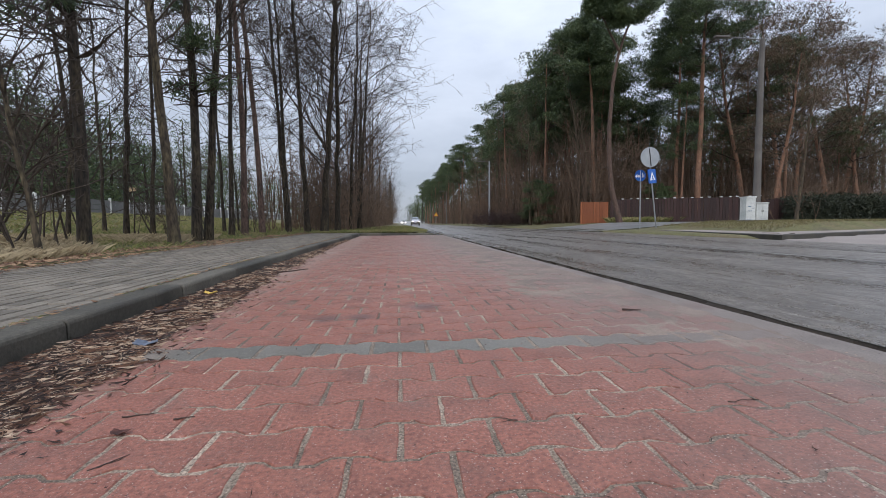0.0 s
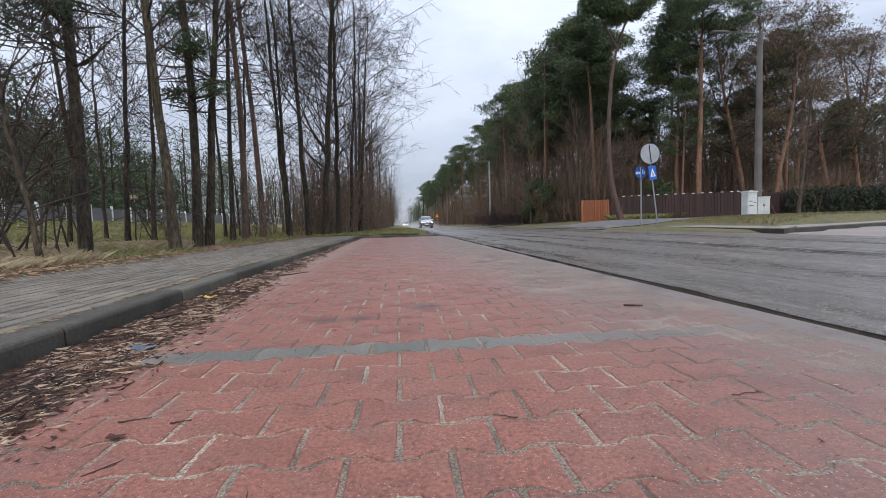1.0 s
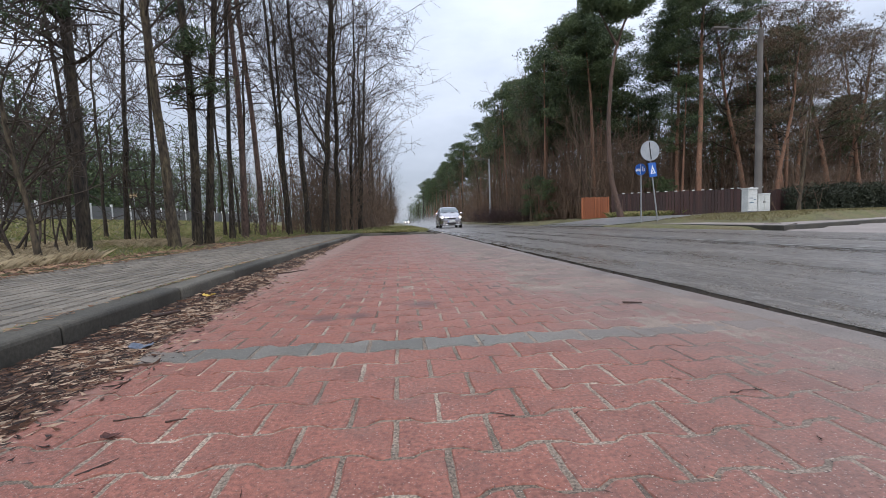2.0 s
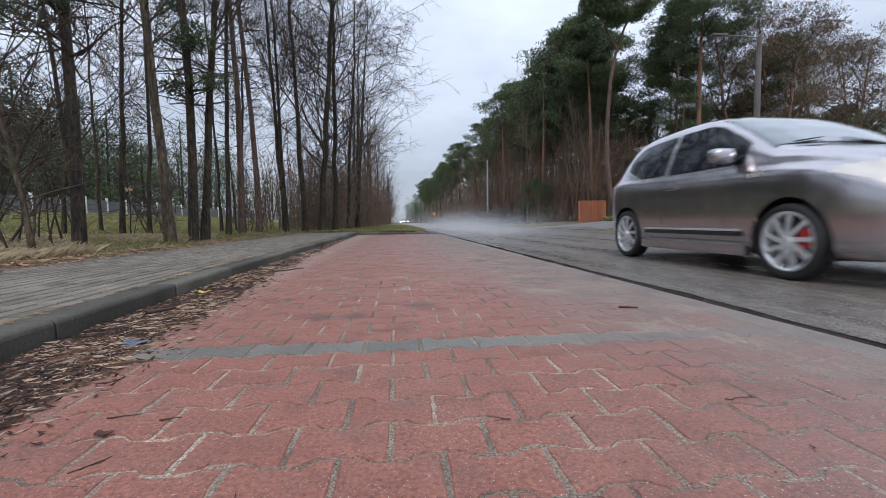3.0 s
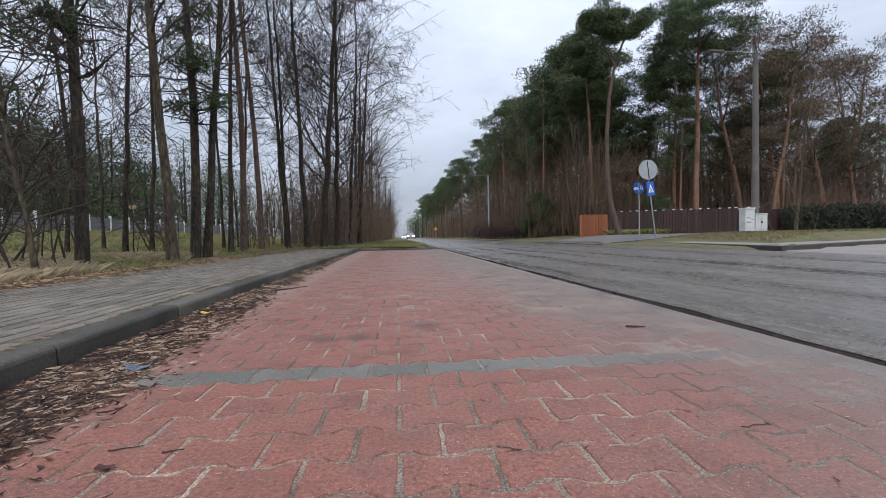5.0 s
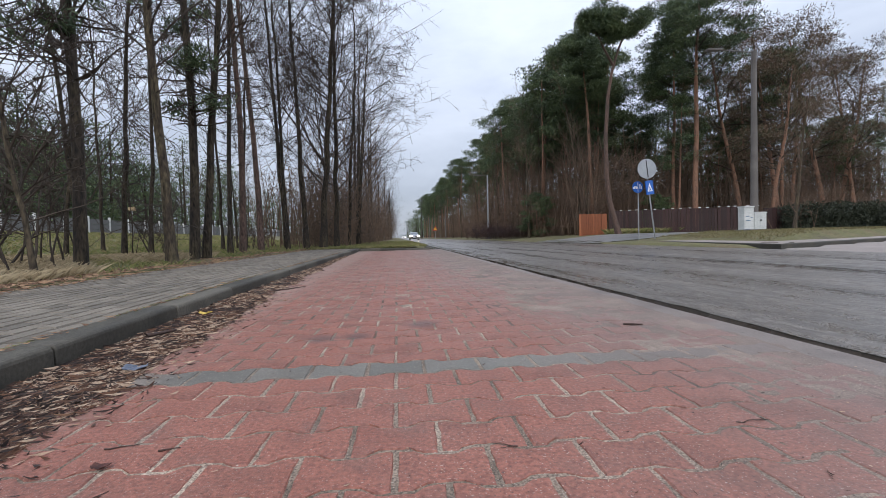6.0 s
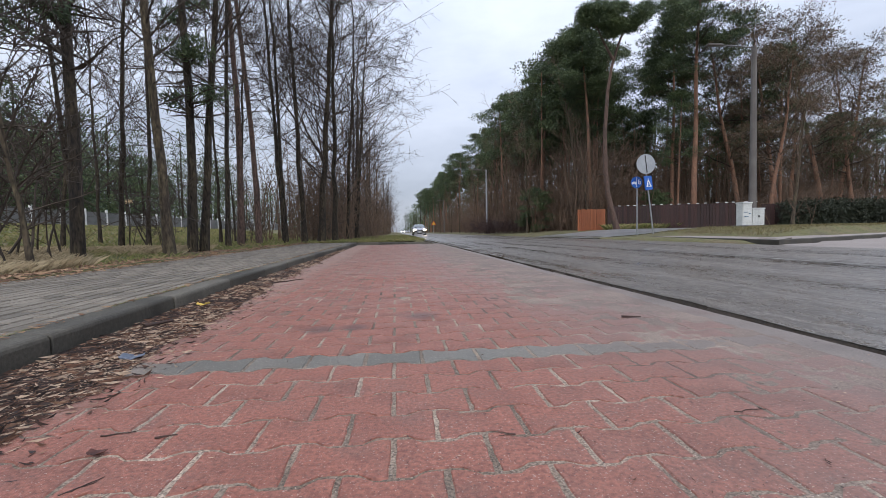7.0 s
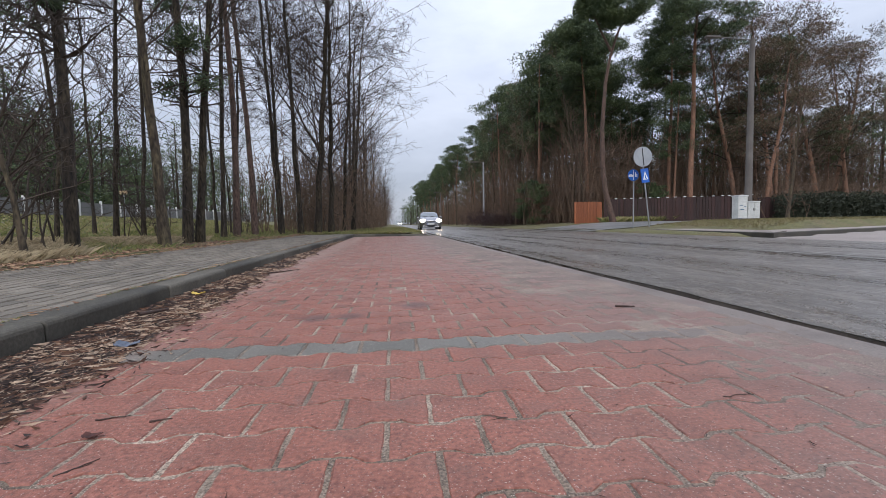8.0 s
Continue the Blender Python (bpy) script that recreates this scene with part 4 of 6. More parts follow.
def pine_meshes(seed, h, r, top, crown_from=0.55, limbs=26, reach=0.2, blades=26, tuft=0.42, width=0.05, mat_needles="needles", dead=8, mat_trunk="bark_pine", flat=0.35, way=None):
    rng = random.Random(seed)
    V, F = [], []
    n = 10
    spine, radii = [], []
    for i in range(n):
        u = i / (n - 1)
        spine.append((top[0] * u + 0.012 * h * noise.noise((seed, u * 2.5, 1)), top[1] * u + 0.012 * h * noise.noise((seed, u * 2.5, 4)), h * u - 0.2 * (i == 0)))
        radii.append(r * (1.2 if i == 0 else 1.0) * (1 - 0.8 * u))
    if way:
        # a crooked stem through the given points
        for i in range(n):
            j = min(len(way) - 2, int(i / (n - 1) * (len(way) - 1)))
            spine[i] = tuple(Vector(way[j]).lerp(Vector(way[j + 1]), i / (n - 1) * (len(way) - 1) - j))
    tube(V, F, spine, radii, 9)
    BV, BF, NV, NF = [], [], [], []

    def on(u):
        i = min(n - 2, int(u * (n - 1)))
        return Vector(spine[i]).lerp(Vector(spine[i + 1]), u * (n - 1) - i), radii[i]
    for _ in range(dead):
        p, rr = on(rng.uniform(0.25, crown_from))
        a = rng.uniform(0, 6.283)
        tw = wander(rng, p, (math.cos(a), math.sin(a), rng.uniform(-0.2, 0.3)), h * rng.uniform(0.03, 0.1), 4, 0.3)
        tube(BV, BF, tw, taper(0.022, 0.005, 5), 3)
    for k in range(limbs):
        u = crown_from + (0.99 - crown_from) * (k + rng.random()) / limbs
        p, rr = on(u)
        v = (u - crown_from) / (1 - crown_from)
        a = rng.uniform(0, 6.283)
        L = h * reach * (0.55 + 0.9 * math.sin(3.1416 * min(1, v * 0.85 + 0.12))) * rng.uniform(0.55, 1.1)
        limb = wander(rng, p, (math.cos(a), math.sin(a), flat + 0.5 * v), L, 5, 0.28, 0.05)
        tube(BV, BF, limb, taper(max(0.02, rr * 0.4), 0.012, 6), 4)
        for b in range(5):
            j = rng.randint(2, 4)
            q = Vector(limb[j]).lerp(Vector(limb[j + 1]), rng.random())
            br = wander(rng, q, unit(rng) + Vector((math.cos(a), math.sin(a), 0.3)), L * rng.uniform(0.18, 0.42), 2, 0.3)
            tube(BV, BF, br, (0.014, 0.009, 0.005), 3)
            if b < 4:
                needle_tuft(rng, NV, NF, Vector(br[2]) + Vector((0, 0, 0.08)), tuft * rng.uniform(0.6, 1.15), blades, width)
        needle_tuft(rng, NV, NF, limb[5], tuft, blades, width)
    return (V, F, mat_trunk), (BV, BF, "twig_brown"), (NV, NF, mat_needles)


def bush_meshes(seed, h, w, stems, mat="twig_russet", fine=5):
    rng = random.Random(seed)
    V, F, CV, CF = [], [], [], []
    for _ in range(stems):
        a = rng.uniform(0, 6.283)
        s = (rng.gauss(0, w * 0.25), rng.gauss(0, w * 0.25), -0.05)
        L = h * rng.uniform(0.6, 1.05)
        st = wander(rng, s, (math.cos(a) * 0.45 * w / h, math.sin(a) * 0.45 * w / h, 1), L, 6, 0.14)
        tube(V, F, st, taper(0.008 + 0.0035 * h, 0.004, 7), 4)
        for b in range(fine):
            j = rng.randint(1, 5)
            q = Vector(st[j]).lerp(Vector(st[j + 1]), rng.random())
            br = wander(rng, q, unit(rng) + Vector((0, 0, 0.9)), L * rng.uniform(0.2, 0.45), 2, 0.3)
            tube(CV, CF, br, taper(0.008, 0.004, 3), 3)
            for c in range(fine):
                tw = wander(rng, br[rng.randint(0, 2)], unit(rng) + Vector((0, 0, 0.5)), L * rng.uniform(0.1, 0.22), 1, 0.3)
                tube(CV, CF, tw, (0.005, 0.003), 3)
    return (V, F, mat), (CV, CF, mat)


def scaled(ob, s, sz=None):
    ob.scale = (s, s, sz or s)
    return ob


def left_trees():
    """The row behind the sidewalk: foot, height, trunk radius and lean of the top."""
    row = [
        ("pine", -4.52, 6.7, 15, 0.175, -0.55, "stout dark-barked pine with ragged needle sprays behind the sidewalk"),
        ("bare", -3.95, 5.2, 6.0, 0.045, -1.0, "slender leaning young bare tree with olive bark"),
        ("bare", -3.91, 8.0, 13, 0.12, -0.85, "bare tree with brown mossy trunk behind the sidewalk"),
        ("pine", -4.22, 9.5, 15, 0.13, -0.25, "dark-trunked pine with ragged needle sprays beside a bare tree"),
        ("bare", -4.12, 9.8, 14, 0.12, 1.1, "bare dark-trunked tree leaning towards the road"),
        ("bare", -4.62, 12.5, 15, 0.10, 0.35, "thin bare dark tree in the roadside row"),
        ("pine", -4.45, 13.0, 17, 0.13, -0.3, "tall pine with reddish bare trunk in the roadside row"),
        ("pine", -4.39, 14.5, 17, 0.13, -1.0, "tall pine with grey-red trunk in the roadside row"),
        ("bare", -4.45, 18.0, 16, 0.13, -0.9, "bare crooked dark tree in the roadside row"),
        ("bare", -3.95, 16.2, 15, 0.10, -0.5, "thin bare dark tree in the roadside row"),
        ("bare", -3.46, 17.0, 16, 0.14, -0.6, "bare dark tree with ascending limbs"),
        ("bare", -2.95, 17.6, 17, 0.19, 1.2, "large spreading bare tree beside the grass verge"),
        ("bare", -2.60, 19.0, 16, 0.16, 0.3, "bare forked dark tree beside the grass verge"),
        ("bare", -2.5, 22.5, 15, 0.14, 0.9, "bare tree with fine drooping twigs beside the verge"),
        ("bare", -6.2, 10.5, 12, 0.08, 0.5, "thin bare tree behind the roadside row"),
        ("bare", -6.8, 7.2, 10, 0.06, -0.6, "thin bare tree behind the roadside row"),
        ("bare", -7.5, 14.0, 13, 0.09, 0.4, "thin bare tree behind the roadside row"),
        ("bare", -6.4, 19.0, 14, 0.10, 0.2, "thin bare tree behind the roadside row"),
    ]
    for i, (kind, x, y, h, r, lean, label) in enumerate(row):
        z = land(x, y) if x < WALK_L else 0.11
        if kind == "pine":
            pieces = pine_meshes(20 + i, h, r * (0.46 if i == 0 else 0.72), (lean, 0.3), 0.18 if i in (0, 3) else 0.57, 34 if i in (0, 3) else 26, 0.045 if i in (0, 3) else 0.085, 60, 0.30, 0.013, dead=26, mat_trunk="bark_dark" if i in (0, 3) else "bark_grey_red")
            plant_parts("pine_tree", (x, y, z), pieces, label, "tree", "roadside trees")
        else:
            wide = i in (11, 12, 13)
            pieces = bare_tree_meshes(40 + i, h, r * 0.72, (lean, 0.2), 0.14 if wide or h < 8 else 0.25, 62 if wide else 38, 0.27 if wide else 0.22, "bark_olive" if i in (1, 2) else "bark_dark", "twig_brown", 4, 0.6 if wide else 0.9, 34, 0.14 if wide else 0.0)
            plant_parts("bare_tree", (x, y, z), pieces, label, "tree", "roadside trees")
    # withered catkins on the twigs over the verge
    rl = random.Random(90)
    for ob in [o for o in scene.objects if o.name.startswith("bare_tree") and o.location.x > -3.2 and o.location.y < 23]:
        crown = [c for c in ob.children if c.name.startswith("crown")][0]
        vs = crown.data.vertices
        V, F = [], []
        for _ in range(2000):
            p = vs[rl.randrange(len(vs))].co
            if p.z < 3 or p.x < -0.6:
                continue
            b = len(V)
            d = 0.05 + 0.05 * rl.random()
            V += [(p.x - 0.007, p.y, p.z), (p.x + 0.007, p.y, p.z), (p.x + 0.006, p.y + 0.01, p.z - d), (p.x - 0.006, p.y - 0.006, p.z - d)]
            F.append((b, b + 1, b + 2, b + 3))
        mesh_object("catkin_growth", V, F, "twig_brown", ob, "withered hanging catkins")["kind"] = "stuff"
    # thinner growth between the row and the field
    slim = [plant_parts("bare_tree", (-8.5 - k, 12.0 + 3 * k, land(-8.5 - k, 12 + 3 * k)), bare_tree_meshes(60 + k, 9 + k, 0.055, (0.6 - 0.8 * k, 0.2), 0.1, 22, 0.26, "bark_dark", "twig_brown", 3, 0.7), "slim bare tree at the edge of the field", "tree", "field edge trees") for k in range(2)]
    r3 = random.Random(52)
    for k in range(4):
        x, y = r3.uniform(-15, -6.0), r3.uniform(8, 30)
        copy_thing(scaled(slim[k % 2], r3.uniform(0.55, 1.15)), pose(x, y, land(x, y) - 0.02, 0, 0, r3.uniform(0, 360)))
    for o in slim:
        scaled(o, 1.0)
    # the row goes on along the road
    kinds = [plant_parts("bare_tree", (-2.3 - 0.4 * k, 26.0 + 3.2 * k, 0.1), bare_tree_meshes(80 + k, 13, 0.13, (0.9 - 0.3 * k, 0.0), 0.04, 26, 0.26, "bark_dark", "twig_brown" if k else "twig_russet", 2), "bare bushy roadside tree in a long row", "tree", "roadside trees") for k in range(3)]
    rng = random.Random(77)
    for k in range(26):
        y = 36 + 5.2 * k + rng.uniform(-1.5, 1.5)
        copy_thing(scaled(kinds[k % 3], rng.uniform(0.8, 1.1)), pose(rng.uniform(-3.6, -1.6), y, 0.08, 0, 0, rng.uniform(0, 360)))
    for o in kinds:
        scaled(o, 1.0)
    # arching brush close behind the sidewalk
    arch = plant_parts("shrub", (-5.2, 5.6, 0.13), bush_meshes(8, 3.0, 2.6, 5, "twig_brown", 6), "arching leafless brush close behind the sidewalk", "shrub", "roadside shrubs")
    r4 = random.Random(19)
    for x, y in ((-6.1, 7.4), (-5.5, 11.0)):
        copy_thing(scaled(arch, r4.uniform(0.75, 1.15)), pose(x, y, land(x, y) - 0.02, 0, 0, r4.uniform(0, 360)))
    scaled(arch, 1.0)
    # shrubs under and between the trees
    sh = [plant_parts("shrub", (-4.6, 5.0, 0.12), bush_meshes(5, 1.9, 1.5, 8, "twig_brown"), "leafless tangled shrub under the trees", "shrub", "roadside shrubs"),
          plant_parts("shrub", (-3.4, 20.5, 0.1), bush_meshes(6, 3.2, 2.2, 14, "twig_russet", 4), "leafless brown shrub under the trees", "shrub", "roadside shrubs")]
    for k in range(15):
        y = 7.0 + 2.0 * k + rng.uniform(-0.5, 0.5)
        if k in (1, 3):
            continue
        x = -4.9 - rng.random() * 2.5 if y < 15 else -3.2 - rng.random() * 3 + (0.9 if y > 20 else 0)
        copy_thing(scaled(sh[0 if y < 14 else k % 2], rng.uniform(0.6, 1.3)), pose(x, y, 0.10, 0, 0, rng.uniform(0, 360)))
    for k in range(15):
        y = 21 + 4.5 * k
        copy_thing(scaled(sh[1], rng.uniform(0.8, 1.5)), pose(rng.uniform(-2.6, -0.9), y, 0.08, 0, 0, rng.uniform(0, 360)))
    for o in sh:
        scaled(o, 1.0)


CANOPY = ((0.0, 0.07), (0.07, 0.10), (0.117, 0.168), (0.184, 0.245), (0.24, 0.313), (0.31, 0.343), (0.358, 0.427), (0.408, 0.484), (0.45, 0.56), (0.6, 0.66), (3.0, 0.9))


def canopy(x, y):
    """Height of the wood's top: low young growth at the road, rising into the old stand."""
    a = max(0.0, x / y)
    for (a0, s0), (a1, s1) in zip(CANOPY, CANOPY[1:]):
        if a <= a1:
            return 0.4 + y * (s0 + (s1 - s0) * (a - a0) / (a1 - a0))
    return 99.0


def right_trees():
    rng = random.Random(31)
    named = [
        (22.1, 29.5, 18.3, 0.23, 0.3, 0.60, 0.16, "tall pine with orange-red upper trunk behind the fence"),
        (21.7, 31.5, 16.6, 0.17, 0.2, 0.62, 0.14, "pine with slim reddish trunk behind the fence"),
        (15.9, 33, 15.2, 0.19, -0.8, 0.68, 0.10, "pine with straight reddish trunk"),
    ]
    for i, (x, y, h, r, lean, cf, reach, label) in enumerate(named):
        plant_parts("pine_tree", (x, y, land(x, y)), pine_meshes(120 + i, h, r, (lean, 0), cf, 26, reach, 230, 0.75, 0.030), label, "tree", "roadside pines")
    kinds = [plant_parts("pine_tree", (x, y, land(x, y)), pine_meshes(140 + k, 15, 0.16, (0.5 * (-1) ** k, 0), 0.46 + 0.05 * k, 20, 0.125, 105, 0.78, 0.040), "dense dark pine in the roadside wood", "tree", "roadside pines") for k, (x, y) in enumerate(((14.5, 41), (18.0, 36.5), (24.5, 33)))]
    rust = plant_parts("larch_tree", (26.2, 27.4, land(26, 27)), pine_meshes(160, 12, 0.16, (1.8, 0), 0.3, 30, 0.24, 70, 0.65, 0.016, "needles_rust", mat_trunk="bark_pine"), "leaning tree with sparse rust-brown needles", "tree", "roadside pines")
    brown = [plant_parts("bare_tree", (12.8, 44, 0.3), bare_tree_meshes(170, 10, 0.11, (0.3, 0), 0.08, 28, 0.28, "bark_olive", "twig_russet", 2), "bare russet-twigged tree at the wood's edge", "tree", "woodland edge"),
             plant_parts("bare_tree", (22.5, 22.0, 0.4), bare_tree_meshes(171, 9, 0.10, (1.0, 0), 0.08, 28, 0.32, "bark_olive", "twig_russet", 2), "bare russet-twigged tree at the wood's edge", "tree", "woodland edge")]
    for k in range(50):
        y = 31 + 3.0 * k + rng.uniform(-1, 1)
        x = 14.0 + abs(rng.gauss(0, 1)) * 6 - min(3.5, max(0, y - 60) * 0.035)
        if y < 40:
            x = 16 + rng.random() * 20
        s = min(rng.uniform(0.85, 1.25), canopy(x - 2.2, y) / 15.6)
        copy_thing(scaled(kinds[k % 3], s), pose(x, y, 0.3, 0, 0, rng.uniform(0, 360)))
    for k in range(15):
        x = 22 + 2.0 * k + rng.uniform(-1, 1)
        copy_thing(scaled(kinds[k % 3], rng.uniform(0.5, 0.74)), pose(x, rng.uniform(30, 42), 0.45, 0, 0, rng.uniform(0, 360)))
    for k in range(16):
        x, y = 13.5 + rng.random() * 9, rng.uniform(33, 66)
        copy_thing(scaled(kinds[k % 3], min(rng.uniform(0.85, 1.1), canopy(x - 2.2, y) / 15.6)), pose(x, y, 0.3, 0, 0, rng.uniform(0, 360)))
    for k in range(12):
        x, y = 17.5 + 1.15 * k + rng.uniform(-0.5, 0.5), rng.uniform(37, 47)
        copy_thing(scaled(kinds[k % 3], rng.uniform(0.68, 0.86)), pose(x, y, 0.35, 0, 0, rng.uniform(0, 360)))
    for x, y, k in ((13.6, 38.5, 1), (14.6, 45.5, 0), (13.2, 50.5, 2), (16.6, 40.5, 2)):
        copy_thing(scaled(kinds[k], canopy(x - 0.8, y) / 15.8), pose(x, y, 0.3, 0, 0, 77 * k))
    for k in range(7):
        copy_thing(scaled(rust, rng.uniform(1.05, 1.35)), pose(26 + 2.1 * k + rng.uniform(-0.6, 0.6), rng.uniform(28, 34), 0.45, 0, 0, rng.uniform(0, 360)))
    for k in range(7):
        copy_thing(scaled(brown[k % 2], rng.uniform(1.3, 1.7)), pose(rng.uniform(12.6, 15.5), rng.uniform(33, 56), 0.3, 0, 0, rng.uniform(0, 360)))
    for k in range(15):
        y = 38 + 5.2 * k
        copy_thing(scaled(brown[k % 2], rng.uniform(0.8, 1.2)), pose(rng.uniform(11.6, 14.5), y, 0.25, 0, 0, rng.uniform(0, 360)))
    for k in range(9):
        copy_thing(scaled(brown[k % 2], rng.uniform(0.6, 1.0)), pose(rng.uniform(14, 36), rng.uniform(31, 36), 0.42, 0, 0, rng.uniform(0, 360)))
    for o in kinds + brown + [rust]:
        scaled(o, 1.0)
    # the crooked forked pine before the fence: two stems from one foot
    low = [(0, 0, -0.2), (-0.45, 0, 1.5), (-0.8, 0, 2.8), (-0.85, 0.1, 6.0), (-0.6, 0.1, 9.4), (-0.2, 0.1, 11.4), (0.5, 0.1, 13.0), (0.9, 0.1, 14.4)]
    fork = [(-0.25, 0.1, 11.2), (-0.9, 0.0, 12.2), (-1.4, -0.2, 12.9), (-1.9, -0.3, 13.5)]
    ob = base_of("pine_tree", pose(14.75, 27, land(14.75, 27)), "crooked forked pine with a flat dark crown before the fence", "tree", "roadside pines")
    for stem, pieces in (("trunk", pine_meshes(126, 14.4, 0.20, (0, 0), 0.82, 11, 0.085, 230, 0.62, 0.030, dead=12, way=low, mat_trunk="bark_grey_red")), ("fork", pine_meshes(127, 6.0, 0.09, (0, 0), 0.4, 13, 0.15, 230, 0.62, 0.030, dead=2, way=fork, mat_trunk="bark_grey_red"))):
        for pname, (V, F, mat) in zip((stem, "crown", "needles"), pieces):
            mesh_object(pname, V, F, mat, ob, smooth=pname == stem)
    # understorey
    sh = [plant_parts("shrub", (12.6, 38.5, 0.3), bush_meshes(15, 2.4, 2.4, 18, "twig_russet", 4), "dense russet leafless shrub at the wood's edge", "shrub", "woodland shrubs"),
          plant_parts("shrub", (10.0, 41.0, 0.2), bush_meshes(16, 1.7, 3.4, 64, "fence_brown", 6), "dense dark purple-brown thicket by the road", "shrub", "woodland shrubs")]
    copy_thing(sh[1], pose(8.9, 42.5, 0.2, 0, 0, 70))
    copy_thing(sh[1], pose(11.4, 41.0, 0.2, 0, 0, 160))
    for k in range(30):
        y = 33 + 3.0 * k
        copy_thing(scaled(sh[0], rng.uniform(0.8, 1.7)), pose(rng.uniform(11.4, 14.5) + (1.5 if y < 40 else 0), y, 0.22, 0, 0, rng.uniform(0, 360)))
    for k in range(17):
        copy_thing(scaled(sh[0], rng.uniform(0.9, 1.8)), pose(15 + 1.5 * k, rng.uniform(30.8, 35) if k < 7 else rng.uniform(26, 31), 0.42, 0, 0, rng.uniform(0, 360)))
    for o in sh:
        scaled(o, 1.0)
    fir = plant_parts("fir_tree", (12.8, 38.0, 0.3), pine_meshes(190, 3.6, 0.07, (0, 0), 0.04, 46, 0.30, 60, 0.36, 0.03, flat=0.0, dead=0), "small dense dark green fir by the road", "tree")
    copy_thing(scaled(fir, 0.75), pose(20.2, 31.5, 0.45))
    scaled(fir, 1.0)


def far_woods():
    """Distant woods on both sides, beyond the trees that stand singly."""
    def wood(name, spots, label, rng, hmin, hmax, tufts):
        V, F, TV, TF = [], [], [], []
        for x, y in spots:
            h = rng.uniform(hmin, hmax)
            z = land(x, y)
            tube(TV, TF, [(x, y, z), (x + rng.uniform(-0.5, 0.5), y, z + h)], (0.2, 0.05), 5)
            for _ in range(tufts):
                u = rng.uniform(0.08, 1.0)
                w = h * 0.22 * (1.15 - u) + 0.4
                p = (x + rng.gauss(0, w), y + rng.gauss(0, w), z + h * u)
                needle_tuft(rng, V, F, p, 1.1, 30 if y < 90 else 14, 0.10 if y < 90 else 0.16, 0.5)
        ob = mesh_object(name, V, F, "needles")
        tagged(ob, label, "woods", kind="stuff")
        mesh_object("trunks", TV, TF, "bark_dark", ob)
    rng = random.Random(9)
    wood("far_woods", [(rng.uniform(-62, -29), rng.uniform(30, 85)) for _ in range(150)], "dark pine wood beyond the field fence", rng, 9, 14, 54)
    wood("far_woods", [(rng.uniform(-60, -14), rng.uniform(95, 260)) for _ in range(90)], "distant dark pine wood beside the road", rng, 10, 15, 26)
    wood("far_woods", [(rng.uniform(8.5, 45), rng.uniform(150, 420)) for _ in range(190)], "distant dark pine wood along the road", rng, 12, 18, 26)
    wood("far_woods", [(rng.uniform(26, 75), rng.uniform(44, 150)) for _ in range(85)], "dark pine wood behind the roadside trees", rng, 10, 15, 30)
    wood("far_woods", [(rng.uniform(40, 80), rng.uniform(-30, 36)) for _ in range(24)], "dark pine wood behind the roadside trees", rng, 9, 13, 26)


def thicket():
    """Grey-brown saplings that fill the wood between the trunks."""
    rng = random.Random(63)

    def fill(count, spot, hmin, hmax, label):
        V, F = [], []
        for _ in range(count):
            x, y = spot()
            z, h = land(x, y), rng.uniform(hmin, hmax)
            st = wander(rng, (x, y, z), (rng.gauss(0, 0.12), rng.gauss(0, 0.12), 1), h, 3, 0.10)
            tube(V, F, st, taper(0.035, 0.012, 4), 3)
            for _b in range(7):
                q = Vector(st[rng.randint(0, 2)]).lerp(Vector(st[3]), rng.random())
                tube(V, F, wander(rng, q, unit(rng) + Vector((0, 0, 0.7)), h * rng.uniform(0.15, 0.35), 1, 0.3), (0.017, 0.008), 3)
        tagged(mesh_object("thicket", V, F, "twig_russet"), label, "thicket", kind="stuff")
    fill(1900, lambda: (rng.uniform(14, 50), rng.uniform(31, 46)), 2.5, 8, "leafless brown saplings filling the wood behind the fence")
    fill(1300, lambda: (rng.uniform(12.2, 24), 38 + 110 * rng.random() ** 1.5), 2.5, 8, "leafless brown saplings along the wood's edge")
    fill(500, lambda: (rng.uniform(-7, -2.2), rng.uniform(20, 80)), 2.0, 6, "leafless saplings between the roadside trees")


def grass_field(name, label, spots, material, hmin, hmax, rng, w=0.006):
    V, F = [], []
    for x, y, z in spots:
        a = rng.uniform(0, 6.283)
        h = rng.uniform(hmin, hmax)
        c, s = math.cos(a) * w, math.sin(a) * w
        lx, ly = rng.gauss(0, 0.75) * h, rng.gauss(0, 0.75) * h
        b = len(V)
        V += [(x - c, y - s, z - 0.01), (x + c, y + s, z - 0.01), (x + lx * 0.45 + c * 0.7, y + ly * 0.45 + s * 0.7, z + h * 0.6), (x + lx, y + ly, z + h * 0.9)]
        F += [(b, b + 1, b + 2), (b, b + 2, b + 3)]
    tagged(mesh_object(name, V, F, material), label, "grass", kind="stuff")


